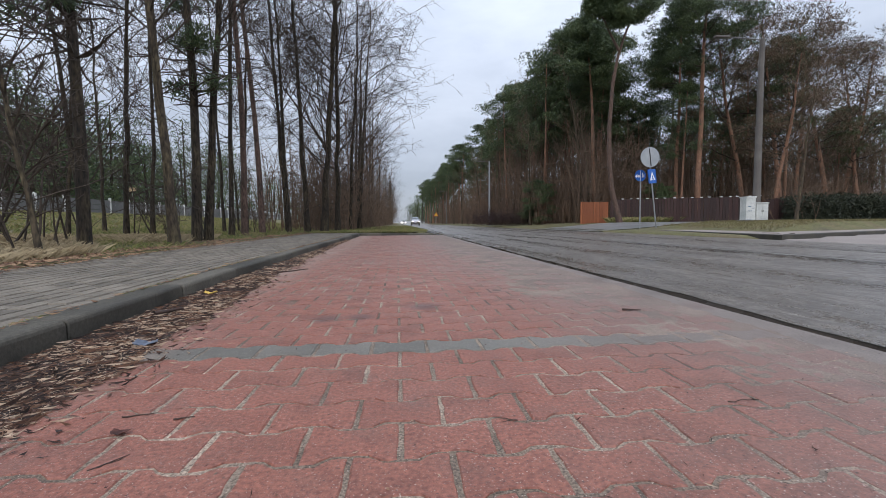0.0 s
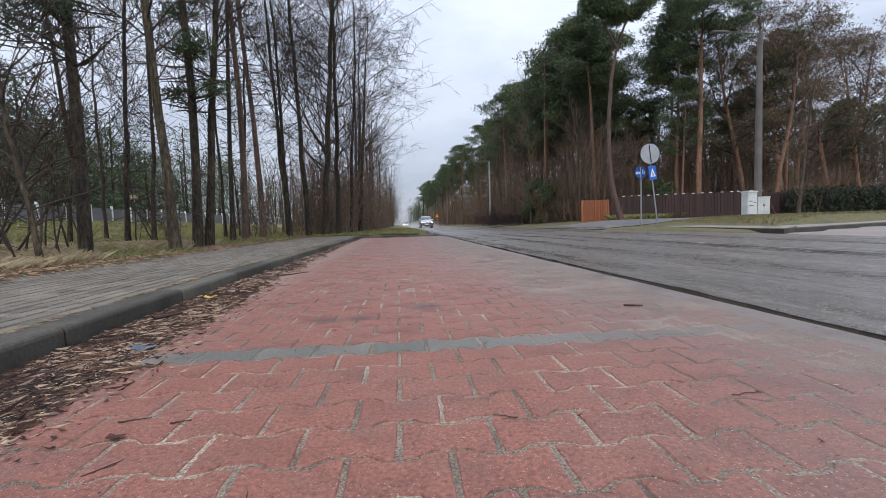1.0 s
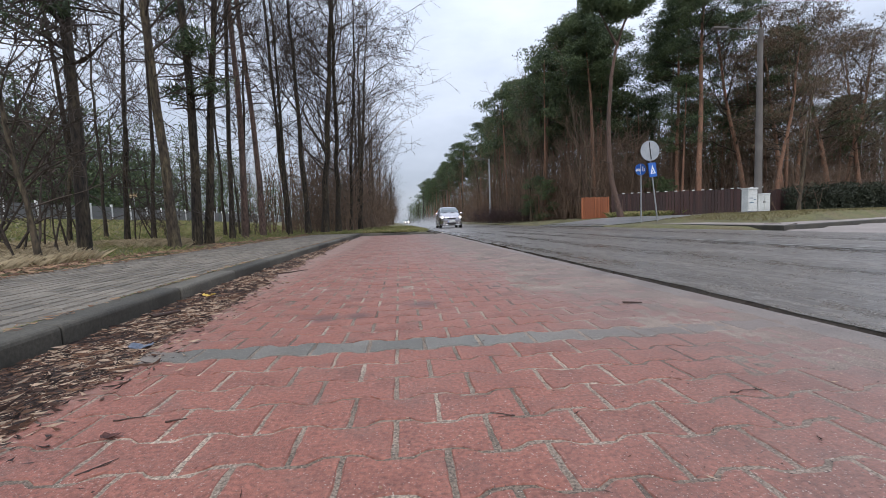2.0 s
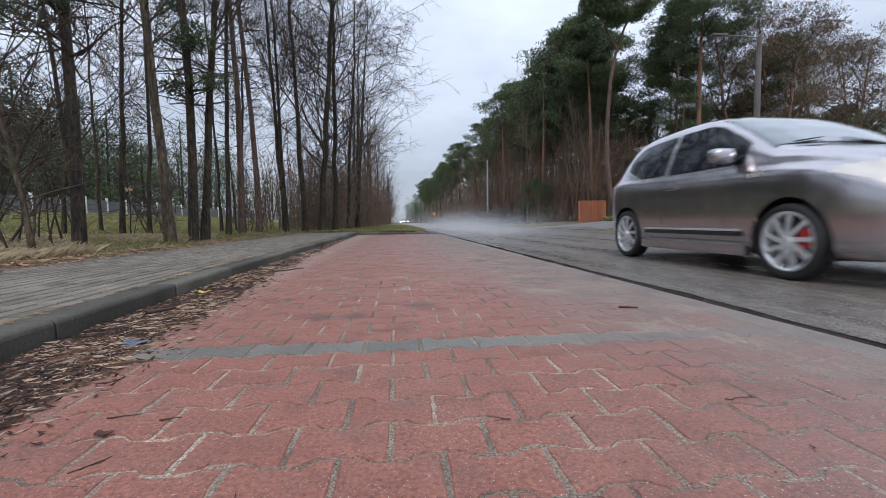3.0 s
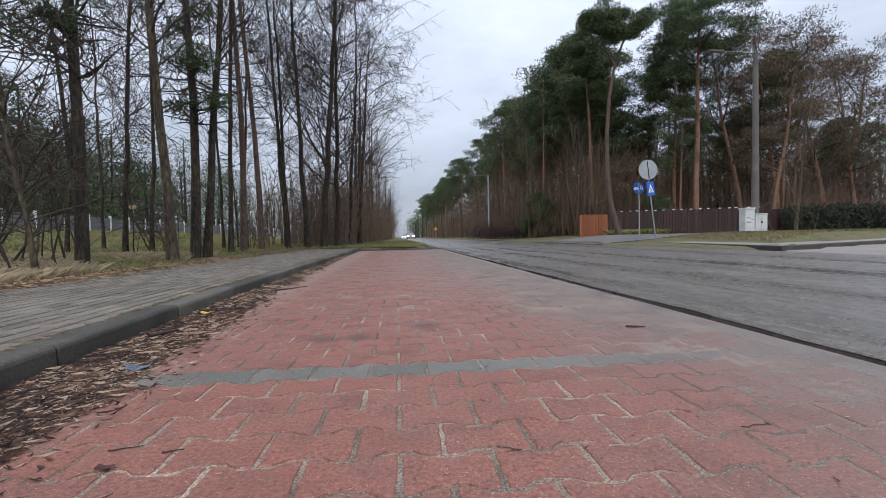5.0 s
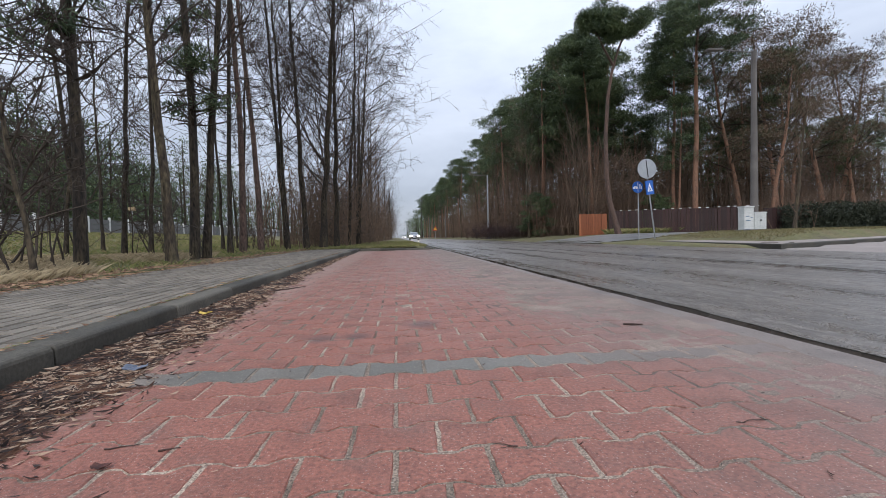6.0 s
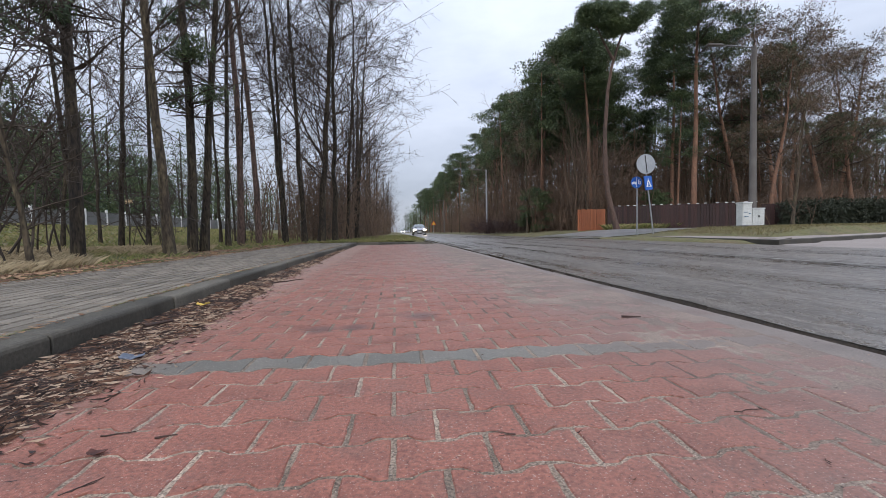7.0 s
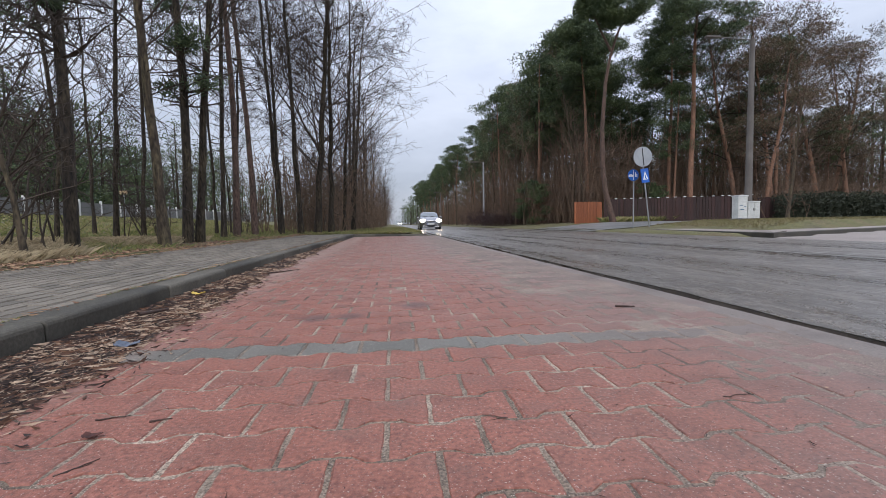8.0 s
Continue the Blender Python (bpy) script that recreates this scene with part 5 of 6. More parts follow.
def grasses():
    rng = random.Random(21)
    sp = []
    for _ in range(30000):
        x, y = rng.uniform(-3.4, 1.25), 16.8 + 26 * rng.random() ** 1.6
        if y < 18 and x > 0.6:
            continue
        sp.append((x, y, 0.10))
    grass_field("grass", "short green grass on the verge", sp, "grass_blades", 0.04, 0.12, rng, 0.01)
    sp = []
    for _ in range(34000):
        x, y = -3.5 - abs(rng.gauss(0, 1)) * 5, 2 + 26 * rng.random()
        if noise.noise((x * 0.6, y * 0.6, 0)) > -0.15:
            sp.append((x, y, land(x, y)))
    grass_field("grass", "thin green winter grass under the trees", sp, "grass_blades", 0.03, 0.12, rng, 0.004)
    sp = []
    for _ in range(46000):
        x, y = -3.75 - abs(rng.gauss(0, 1)) * 2.2, 2.5 + 9 * rng.random()
        if noise.noise((x * 0.9, y * 0.9, 4)) > 0.05 - 0.5 * (y < 5.5):
            sp.append((x, y, land(x, y)))
    grass_field("dry_grass", "tangled straw-coloured dry grass", sp, "dry_grass", 0.03, 0.17, rng, 0.0022)
    sp = []
    for _ in range(26000):
        x, y = rng.uniform(10.3, 26), rng.uniform(10.3, 18.5)
        if x > 9.75 + (y - 9.9) * 0.149 + 1.1 and y > 9.9 + (x - 9.75) * 0.42 + 1.15:
            sp.append((x, y, land(x, y) + 0.05))
    grass_field("grass", "patchy green and straw grass on the road corner", sp, "corner_grass", 0.03, 0.09, rng, 0.007)
    sp = []
    for _ in range(34000):
        x, y = -8 - 15 * rng.random(), 6 + 40 * rng.random()
        sp.append((x, y, land(x, y)))
    grass_field("grass", "yellow-green field grass rising to the fence", sp, "grass_blades", 0.06, 0.16, rng, 0.012)
    sp = []
    for _ in range(5000):
        x, y = rng.uniform(15, 26), rng.uniform(28.6, 29.6)
        sp.append((x, y, land(x, y)))
    grass_field("grass", "rank weeds at the foot of the fence", sp, "grass_blades", 0.1, 0.5, rng, 0.03)


# ---- fences, signs, poles, cabinets ----


def board_fence(name, a, b, h, board, material, label, cap=False):
    a, b = Vector(a), Vector(b)
    n = int((b - a).length / board)
    ang = math.degrees(math.atan2(b.y - a.y, b.x - a.x))
    ob = base_of(name, pose(a.x, a.y, land(a.x, a.y) - 0.05, 0, 0, ang), label, "fence")
    bm = bmesh.new()
    box(bm, 0, 0, h / 2, board * 0.92, 0.025, h, 0.006)
    me = bpy.data.meshes.new("board")
    bm.to_mesh(me)
    bm.free()
    me.materials.append(MATS[material])
    rng = random.Random(4)
    for i in range(n):
        o = new("board", me)
        o.matrix_world = pose((i + 0.5) * board, rng.uniform(-0.006, 0.006), rng.uniform(-0.03, 0.02), 0, rng.uniform(-0.4, 0.4), 0)
        o.parent = ob
    for z in (0.35, h - 0.35):
        bm = bmesh.new()
        box(bm, n * board / 2, 0.045, z, n * board, 0.05, 0.09, 0.005)
        part("rail", bm, material, ob)
    if cap:
        for i in range(0, n, 3):
            bm = bmesh.new()
            box(bm, (i + 0.5 + rng.random()) * board, 0, h + 0.02, board * 0.9, 0.06, 0.05, 0.01)
            part("cap", bm, "post_white", ob, "pale weathered cap on the fence top")
    return ob


def fences():
    board_fence("wooden_fence", (15.7, 30.2, 0), (24.4, 26.4, 0), 1.75, 0.19, "fence_brown", "dark brown board fence with pale weathered caps", True)
    board_fence("wooden_gate_panel", (13.3, 30.0, 0), (15.6, 30.2, 0), 1.66, 0.15, "fence_orange", "bright orange-stained wooden board panel")
    board_fence("wooden_fence", (24.6, 26.3, 0), (44, 24.5, 0), 1.6, 0.3, "fence_brown", "dark brown board fence behind the hedge")
    # hedge along the fence
    rng = random.Random(14)
    V, F = [], []
    for _ in range(900):
        t = rng.random()
        needle_tuft(rng, V, F, (25.5 + 17 * t, 25.6 - 1.6 * t + rng.gauss(0, 0.2), 0.35 + 1.6 * rng.random()), 0.35, 30, 0.04, 0.9)
    tagged(mesh_object("hedge", V, F, "hedge_leaves"), "dark evergreen hedge along the fence", "hedge", kind="stuff")
    # grey panel fence across the field, on white posts
    ob = base_of("panel_fence", pose(-23.6, 0, 0), "grey concrete panel fence on white posts across the field", "fence")
    bm = bmesh.new()
    box(bm, 0, 0, 0.65, 0.14, 0.14, 1.5, 0.01)
    post = bpy.data.meshes.new("post")
    bm.to_mesh(post)
    bm.free()
    post.materials.append(MATS["post_white"])
    bm = bmesh.new()
    for k in range(3):
        box(bm, 0, 1.22, 0.2 + 0.4 * k, 0.06, 2.34, 0.38, 0.01)
    panel = bpy.data.meshes.new("panel")
    bm.to_mesh(panel)
    bm.free()
    panel.materials.append(MATS["fence_concrete"])
    for i in range(32):
        y = 16 + 2.45 * i
        z = land(-23.6, y) + 0.02
        for nm, me in (("post", post), ("panel", panel)):
            o = new(nm, me)
            o.matrix_world = pose(0, y, z)
            o.parent = ob
    bm = bmesh.new()
    box(bm, 0, 0, 0, 0.45, 0.05, 0.25, 0.01)
    sb = base_of("field_sign", pose(-17.2, 30, 1.0), "small faded orange-beige board on a post in the field", "sign")
    part("board", bm, "sign_beige", sb).location = (0, 0, 1.8)
    bm = bmesh.new()
    rod(bm, (0, 0.04, -0.1), (0, 0.04, 1.9), 0.03)
    part("post", bm, "galvanised", sb)


def disc(r, t, n=32, y=0.0):
    bm = bmesh.new()
    bmesh.ops.create_cone(bm, cap_ends=True, segments=n, radius1=r, radius2=r, depth=t, matrix=Matrix.Translation((0, y, 0)) @ Matrix.Rotation(radians(90), 4, "X"))
    return bm


def signs():
    # round sign from behind with a crossing sign below it, on a leaning post
    x, y = 11.84, 18.5
    z = land(x, y)
    ob = base_of("road_sign", pose(x, y, z, 0, -7.2, 0), "leaning post with round sign's grey back and a blue sign", "road sign", "road signs")
    bm = bmesh.new()
    rod(bm, (0, 0, -0.2), (0, 0, 3.66), 0.032)
    part("post", bm, "galvanised", ob)
    plate = part("round_plate", disc(0.45, 0.02, y=-0.06), "sign_back", ob, "plain grey metal back of a round sign")
    plate.location = (0, 0, 3.22)
    bm = bmesh.new()
    box(bm, 0, -0.08, 0, 0.035, 0.02, 0.78, 0.004)
    part("bracket", bm, "dark_plastic", plate)
    bm = bmesh.new()
    box(bm, 0, -0.05, 0, 0.56, 0.02, 0.64, 0.03)
    sq = part("square_plate", bm, "sign_blue", ob, "blue square crossing sign")
    sq.location, sq.rotation_euler = (0.0, 0, 2.36), (0, 0, radians(25))
    bm = bmesh.new()
    vs = [bm.verts.new(p) for p in ((-0.2, -0.064, -0.18), (0.2, -0.064, -0.18), (0, -0.064, 0.22))]
    bm.faces.new(vs)
    part("triangle", bm, "sign_white", sq, "white triangle")
    bm = bmesh.new()
    rod(bm, (-0.02, -0.068, 0.03), (0.0, -0.068, -0.06), 0.022, 0.02, 6)
    rod(bm, (0, -0.068, -0.06), (-0.06, -0.068, -0.16), 0.016, 0.014, 6)
    rod(bm, (0, -0.068, -0.06), (0.06, -0.068, -0.16), 0.016, 0.014, 6)
    part("pictogram", bm, "sign_blue", sq)
    # blue round sign
    x, y = 11.34, 19.0
    ob = base_of("road_sign", pose(x, y, land(x, y)), "round blue path sign on a thin grey post", "road sign", "road signs")
    bm = bmesh.new()
    rod(bm, (0, 0, -0.2), (0, 0, 2.7), 0.03)
    part("post", bm, "galvanised", ob)
    pl = part("round_plate", disc(0.27, 0.02, y=-0.05), "sign_blue", ob)
    pl.location = (-0.05, 0, 2.47)
    bm = bmesh.new()
    box(bm, 0, -0.064, 0, 0.025, 0.006, 0.46)
    part("divider", bm, "sign_white", pl)
    bm = bmesh.new()
    for dx in (-0.19, -0.07):
        bmesh.ops.create_cone(bm, cap_ends=True, segments=12, radius1=0.055, radius2=0.055, depth=0.006, matrix=Matrix.Translation((dx, -0.064, -0.04)) @ Matrix.Rotation(radians(90), 4, "X"))
    box(bm, -0.13, -0.064, 0.02, 0.14, 0.006, 0.03)
    box(bm, 0.1, -0.064, 0.02, 0.05, 0.006, 0.22)
    box(bm, 0.17, -0.064, -0.02, 0.04, 0.006, 0.14)
    part("pictogram", bm, "sign_white", pl)
    # far warning sign
    ob = base_of("road_sign", pose(9.9, 110, 0.1), "yellow triangular warning sign far down the road", "road sign", "road signs")
    bm = bmesh.new()
    rod(bm, (0, 0, -0.1), (0, 0, 2.4), 0.04)
    part("post", bm, "galvanised", ob)
    bm = bmesh.new()
    bmesh.ops.create_cone(bm, cap_ends=True, segments=3, radius1=0.75, radius2=0.75, depth=0.03, matrix=Matrix.Translation((0, -0.06, 2.4)) @ Matrix.Rotation(radians(90), 4, "X"))
    tri = part("triangle_plate", bm, "sign_red", ob)
    bm = bmesh.new()
    bmesh.ops.create_cone(bm, cap_ends=True, segments=3, radius1=0.55, radius2=0.55, depth=0.03, matrix=Matrix.Translation((0, -0.07, 2.4)) @ Matrix.Rotation(radians(90), 4, "X"))
    part("field", bm, "sign_yellow", tri)


def lamp_post(x, y, h, r, arm, label, material):
    ob = base_of("street_lamp", pose(x, y, land(x, y) if x > 9.2 else 0.1), label, "street lamp", "street lamps")
    bm = bmesh.new()
    rod(bm, (0, 0, -0.2), (0, 0, h), r, r * 0.62, 16)
    part("pole", bm, material, ob)
    bm = bmesh.new()
    rod(bm, (0, 0, h - 0.05), (-arm * 0.75, 0, h + 0.02), 0.035, 0.03, 10)
    part("arm", bm, "pole_concrete", ob)
    bm = bmesh.new()
    box(bm, -arm * 0.75 - 0.25, 0, h + 0.01, 0.75, 0.24, 0.09, 0.03)
    part("lamp_head", bm, "pole_concrete", ob)
    return ob


def lamps():
    lamp_post(18.2, 20, 9.1, 0.18, 2.6, "tall grey concrete street lamp pole with a side arm", "pole_concrete")
    lamp_post(10.45, 48, 7.3, 0.12, 1.2, "slim pale steel street lamp by the wood", "galvanised")
    for k, y in enumerate((95, 142, 190)):
        lamp_post(10.9, y, 7.3, 0.13, 1.2, "slim grey street lamp far along the road", "pole_concrete")


def cabinets():
    z = land(15.3, 17)
    ob = base_of("utility_cabinet", pose(14.98, 16.9, z), "tall narrow white utility cabinet with faded scrawls", "utility cabinet", "utility cabinets")
    bm = bmesh.new()
    box(bm, 0, 0, 0.52, 0.44, 0.34, 1.1, 0.015)
    part("body", bm, "cabinet_plastic", ob)
    bm = bmesh.new()
    box(bm, 0, 0, 1.085, 0.48, 0.4, 0.06, 0.015)
    part("lid", bm, "cabinet_plastic", ob)
    bm = bmesh.new()
    box(bm, 0, -0.176, 0.62, 0.38, 0.012, 0.78, 0.004)
    d = part("door", bm, "cabinet_plastic", ob)
    for dx, dz, w in ((-0.08, 0.68, 0.16), (0.1, 0.62, 0.08), (-0.05, 0.5, 0.2), (-0.1, 0.12, 0.24)):
        bm = bmesh.new()
        box(bm, dx, -0.186, dz, w, 0.006, 0.03)
        part("scrawl", bm, "scrawl_blue", d, "faded blue scrawled mark")
    ob = base_of("utility_cabinet", pose(15.5, 16.9, z), "low wide white utility cabinet", "utility cabinet", "utility cabinets")
    bm = bmesh.new()
    box(bm, 0, 0, 0.4, 0.56, 0.36, 0.84, 0.015)
    part("body", bm, "cabinet_plastic", ob)
    bm = bmesh.new()
    box(bm, 0, 0, 0.835, 0.6, 0.42, 0.05, 0.015)
    part("lid", bm, "cabinet_plastic", ob)
    for dx in (-0.14, 0.14):
        bm = bmesh.new()
        box(bm, dx, -0.186, 0.48, 0.26, 0.012, 0.6, 0.004)
        d = part("door", bm, "cabinet_plastic", ob)
        bm = bmesh.new()
        box(bm, dx * 0.2, -0.198, 0.5, 0.02, 0.02, 0.09, 0.003)
        part("handle", bm, "dark_plastic", d)
    ob = base_of("utility_cabinet", pose(14.98, 16.55, z), "low grey concrete plinth before the cabinets", "plinth")
    bm = bmesh.new()
    box(bm, 0.3, 0.3, 0.05, 1.3, 0.5, 0.14, 0.01)
    part("slab", bm, "pole_concrete", ob)

# ---- cars ----
# stations along a small hatchback, front axle at 0, nose towards -y:
# y, floor, half width, belt width, belt height, roof-edge width, roof-edge height, top height
HATCH = [
    (-0.72, 0.24, 0.50, 0.48, 0.66, 0.44, 0.72, 0.735),
    (-0.66, 0.20, 0.68, 0.62, 0.71, 0.56, 0.785, 0.805),
    (-0.50, 0.18, 0.77, 0.70, 0.80, 0.61, 0.88, 0.905),
    (-0.20, 0.18, 0.82, 0.765, 0.88, 0.66, 0.965, 0.995),
    (0.05, 0.18, 0.83, 0.785, 0.91, 0.69, 1.005, 1.045),
    (0.22, 0.18, 0.83, 0.79, 0.92, 0.70, 1.03, 1.085),
    (0.40, 0.18, 0.83, 0.795, 0.93, 0.67, 1.13, 1.18),
    (0.65, 0.18, 0.83, 0.80, 0.935, 0.625, 1.27, 1.315),
    (0.98, 0.18, 0.83, 0.80, 0.94, 0.575, 1.42, 1.46),
    (1.32, 0.18, 0.83, 0.80, 0.95, 0.56, 1.465, 1.505),
    (1.90, 0.18, 0.83, 0.80, 0.97, 0.56, 1.46, 1.50),
    (2.35, 0.18, 0.83, 0.79, 0.99, 0.55, 1.43, 1.47),
    (2.62, 0.20, 0.82, 0.77, 1.00, 0.53, 1.37, 1.41),
    (2.78, 0.24, 0.79, 0.73, 1.00, 0.52, 1.18, 1.21),
    (2.88, 0.28, 0.74, 0.68, 0.94, 0.50, 1.00, 1.01),
    (2.93, 0.32, 0.66, 0.60, 0.80, 0.45, 0.84, 0.85),
]
AXLES = (0.0, 2.37)
WHEEL_R = 0.295


def at_station(table, y):
    ys = [s[0] for s in table]
    y = min(max(y, ys[0]), ys[-1])
    i = max(1, min(len(table) - 2, next((k for k in range(1, len(ys)) if ys[k] >= y), len(ys) - 1)))
    t = (y - ys[i - 1]) / (ys[i] - ys[i - 1])
    out = []
    for c in range(1, 8):
        a, b = table[i - 1][c], table[i][c]
        pa = table[max(0, i - 2)][c]
        pb = table[min(len(table) - 1, i + 1)][c]
        gap = ys[i] - ys[i - 1]
        m0 = (b - pa) / (ys[i] - ys[max(0, i - 2)]) * gap * 0.9
        m1 = (pb - a) / (ys[min(len(ys) - 1, i + 1)] - ys[i - 1]) * gap * 0.9
        t2, t3 = t * t, t * t * t
        out.append((2 * t3 - 3 * t2 + 1) * a + (t3 - 2 * t2 + t) * m0 + (-2 * t3 + 3 * t2) * b + (t3 - t2) * m1)
    return out


def section(table, y):
    """Half section from the floor's middle up the side to the roof's middle."""
    zb, w, wb, zbelt, wr, zr, zt = at_station(table, y)
    key = [(0, zb), (w * 0.90, zb), (w * 0.975, zb + 0.07), (w * 0.99, zb + 0.2), (w, 0.50 if zbelt > 0.6 else zb + 0.22), (w * 1.0, zbelt - 0.17), (w * 0.99, zbelt - 0.075), (wb - 0.015, zbelt - 0.01),
           (wb + (wr - wb) * 0.5 + 0.005, zbelt + (zr - zbelt) * 0.52), (wr, zr), (wr - 0.05, zr + (zt - zr) * 0.45), (wr * 0.55, zt - (zt - zr) * 0.12), (0, zt)]
    return key


def skin(table, y0, y1, v0, v1, ny, proud=0.0, subdiv=3, mirror=0, trim=None):
    """A patch of the body's surface between stations y0..y1 and section keys v0..v1, set proud along its normals."""
    rows = []
    for i in range(ny + 1):
        y = y0 + (y1 - y0) * i / ny
        key = section(table, y)
        pts = []
        for k in range(v0, v1):
            for s in range(subdiv):
                t = s / subdiv
                pts.append((key[k][0] + (key[k + 1][0] - key[k][0]) * t, y, key[k][1] + (key[k + 1][1] - key[k][1]) * t))
        pts.append((key[v1][0], y, key[v1][1]))
        rows.append(pts)
    bm = bmesh.new()
    for side in ((1, -1) if mirror == 0 else (mirror,)):
        grid = [[bm.verts.new((p[0] * side, p[1], p[2])) for p in r] for r in rows]
        for i in range(ny):
            for j in range(len(rows[0]) - 1):
                q = (grid[i][j], grid[i][j + 1], grid[i + 1][j + 1], grid[i + 1][j])
                c = sum((v.co for v in q), Vector()) / 4
                if trim and not trim(c):
                    continue
                try:
                    bm.faces.new(q if side < 0 else q[::-1])
                except ValueError:
                    pass
    bmesh.ops.remove_doubles(bm, verts=bm.verts, dist=0.0004)
    bmesh.ops.delete(bm, geom=[v for v in bm.verts if not v.link_faces], context="VERTS")
    bmesh.ops.recalc_face_normals(bm, faces=bm.faces)
    bm.normal_update()
    up = sum(f.normal.dot(f.calc_center_median() - Vector((0, 1.1, 0.7))) for f in bm.faces)
    if up < 0:
        bmesh.ops.reverse_faces(bm, faces=bm.faces)
        bm.normal_update()
    if proud:
        for v in bm.verts:
            v.co += v.normal * proud
    return bm


def wheel(ob, x, y, side):
    hub = part("wheel", wheel_tyre(), "tyre_rubber", ob, "black road tyre on a bright alloy rim", smooth=True)
    hub.location = (x, y, WHEEL_R)
    bm = bmesh.new()
    o = side * 0.085
    r = 0.236
    # rim ring
    ring = []
    for rr, xx in ((r, o - side * 0.10), (r, o), (r - 0.018, o + side * 0.004), (r - 0.03, o - side * 0.012), (r - 0.035, o - side * 0.10)):
        ring.append([bm.verts.new((xx, rr * math.cos(a * math.pi / 20), rr * math.sin(a * math.pi / 20))) for a in range(40)])
    for a, b in zip(ring, ring[1:]):
        for i in range(40):
            bm.faces.new((a[i], a[(i + 1) % 40], b[(i + 1) % 40], b[i]))
    bmesh.ops.recalc_face_normals(bm, faces=bm.faces)
    rim = part("rim", bm, "alloy", hub, "bright silver alloy rim", smooth=True)
    bm = bmesh.new()
    for k in range(9):
        a = 2 * math.pi * k / 9
        m = Matrix.Rotation(a, 4, "X") @ Matrix.Translation((o - side * 0.012, 0, 0.115)) @ Matrix.Rotation(radians(10), 4, "X")
        q = bmesh.ops.create_cube(bm, size=1.0)["verts"]
        bmesh.ops.scale(bm, vec=(0.022, 0.034, 0.19), verts=q)
        bmesh.ops.transform(bm, matrix=m, verts=q)
    bmesh.ops.create_cone(bm, cap_ends=True, segments=20, radius1=0.05, radius2=0.04, depth=0.03, matrix=Matrix.Translation((o - side * 0.006, 0, 0)) @ Matrix.Rotation(radians(90 * side), 4, "Y"))
    part("spokes", bm, "alloy", hub)
    bm = bmesh.new()
    bmesh.ops.create_cone(bm, cap_ends=True, segments=28, radius1=0.19, radius2=0.19, depth=0.02, matrix=Matrix.Translation((o - side * 0.09, 0, 0)) @ Matrix.Rotation(radians(90), 4, "Y"))
    part("brake_disc", bm, "dark_plastic", hub)
    return hub


def wheel_tyre():
    bm = bmesh.new()
    prof = [(-0.09, 0.233), (-0.095, 0.255), (-0.088, 0.283), (-0.06, WHEEL_R), (0.06, WHEEL_R), (0.088, 0.283), (0.095, 0.255), (0.09, 0.233)]
    rings = [[bm.verts.new((x, r * math.cos(a * math.pi / 24), r * math.sin(a * math.pi / 24))) for a in range(48)] for x, r in prof]
    for a, b in zip(rings, rings[1:]):
        for i in range(48):
            bm.faces.new((a[i], a[(i + 1) % 48], b[(i + 1) % 48], b[i]))
    bmesh.ops.recalc_face_normals(bm, faces=bm.faces)
    return bm


def side_pane(table, y0, y1, low, high, side, ny=18, nz=6):
    """A side window pane between the heights low(y) and high(y), following the body's tumblehome."""
    bm = bmesh.new()
    grid = []
    for i in range(ny + 1):
        y = y0 + (y1 - y0) * i / ny
        key = section(table, y)[7:10]
        a, b = low(y), max(high(y), low(y) + 0.004)
        row = []
        for j in range(nz + 1):
            z = a + (b - a) * j / nz
            p, q = (key[0], key[1]) if z < key[1][1] else (key[1], key[2])
            x = p[0] + (q[0] - p[0]) * (z - p[1]) / max(0.01, q[1] - p[1])
            row.append(bm.verts.new((side * (x + 0.007), y, z)))
        grid.append(row)
    for p, q in zip(grid, grid[1:]):
        for j in range(nz):
            f = (p[j], p[j + 1], q[j + 1], q[j])
            bm.faces.new(f if side < 0 else f[::-1])
    bmesh.ops.recalc_face_normals(bm, faces=bm.faces)
    return bm


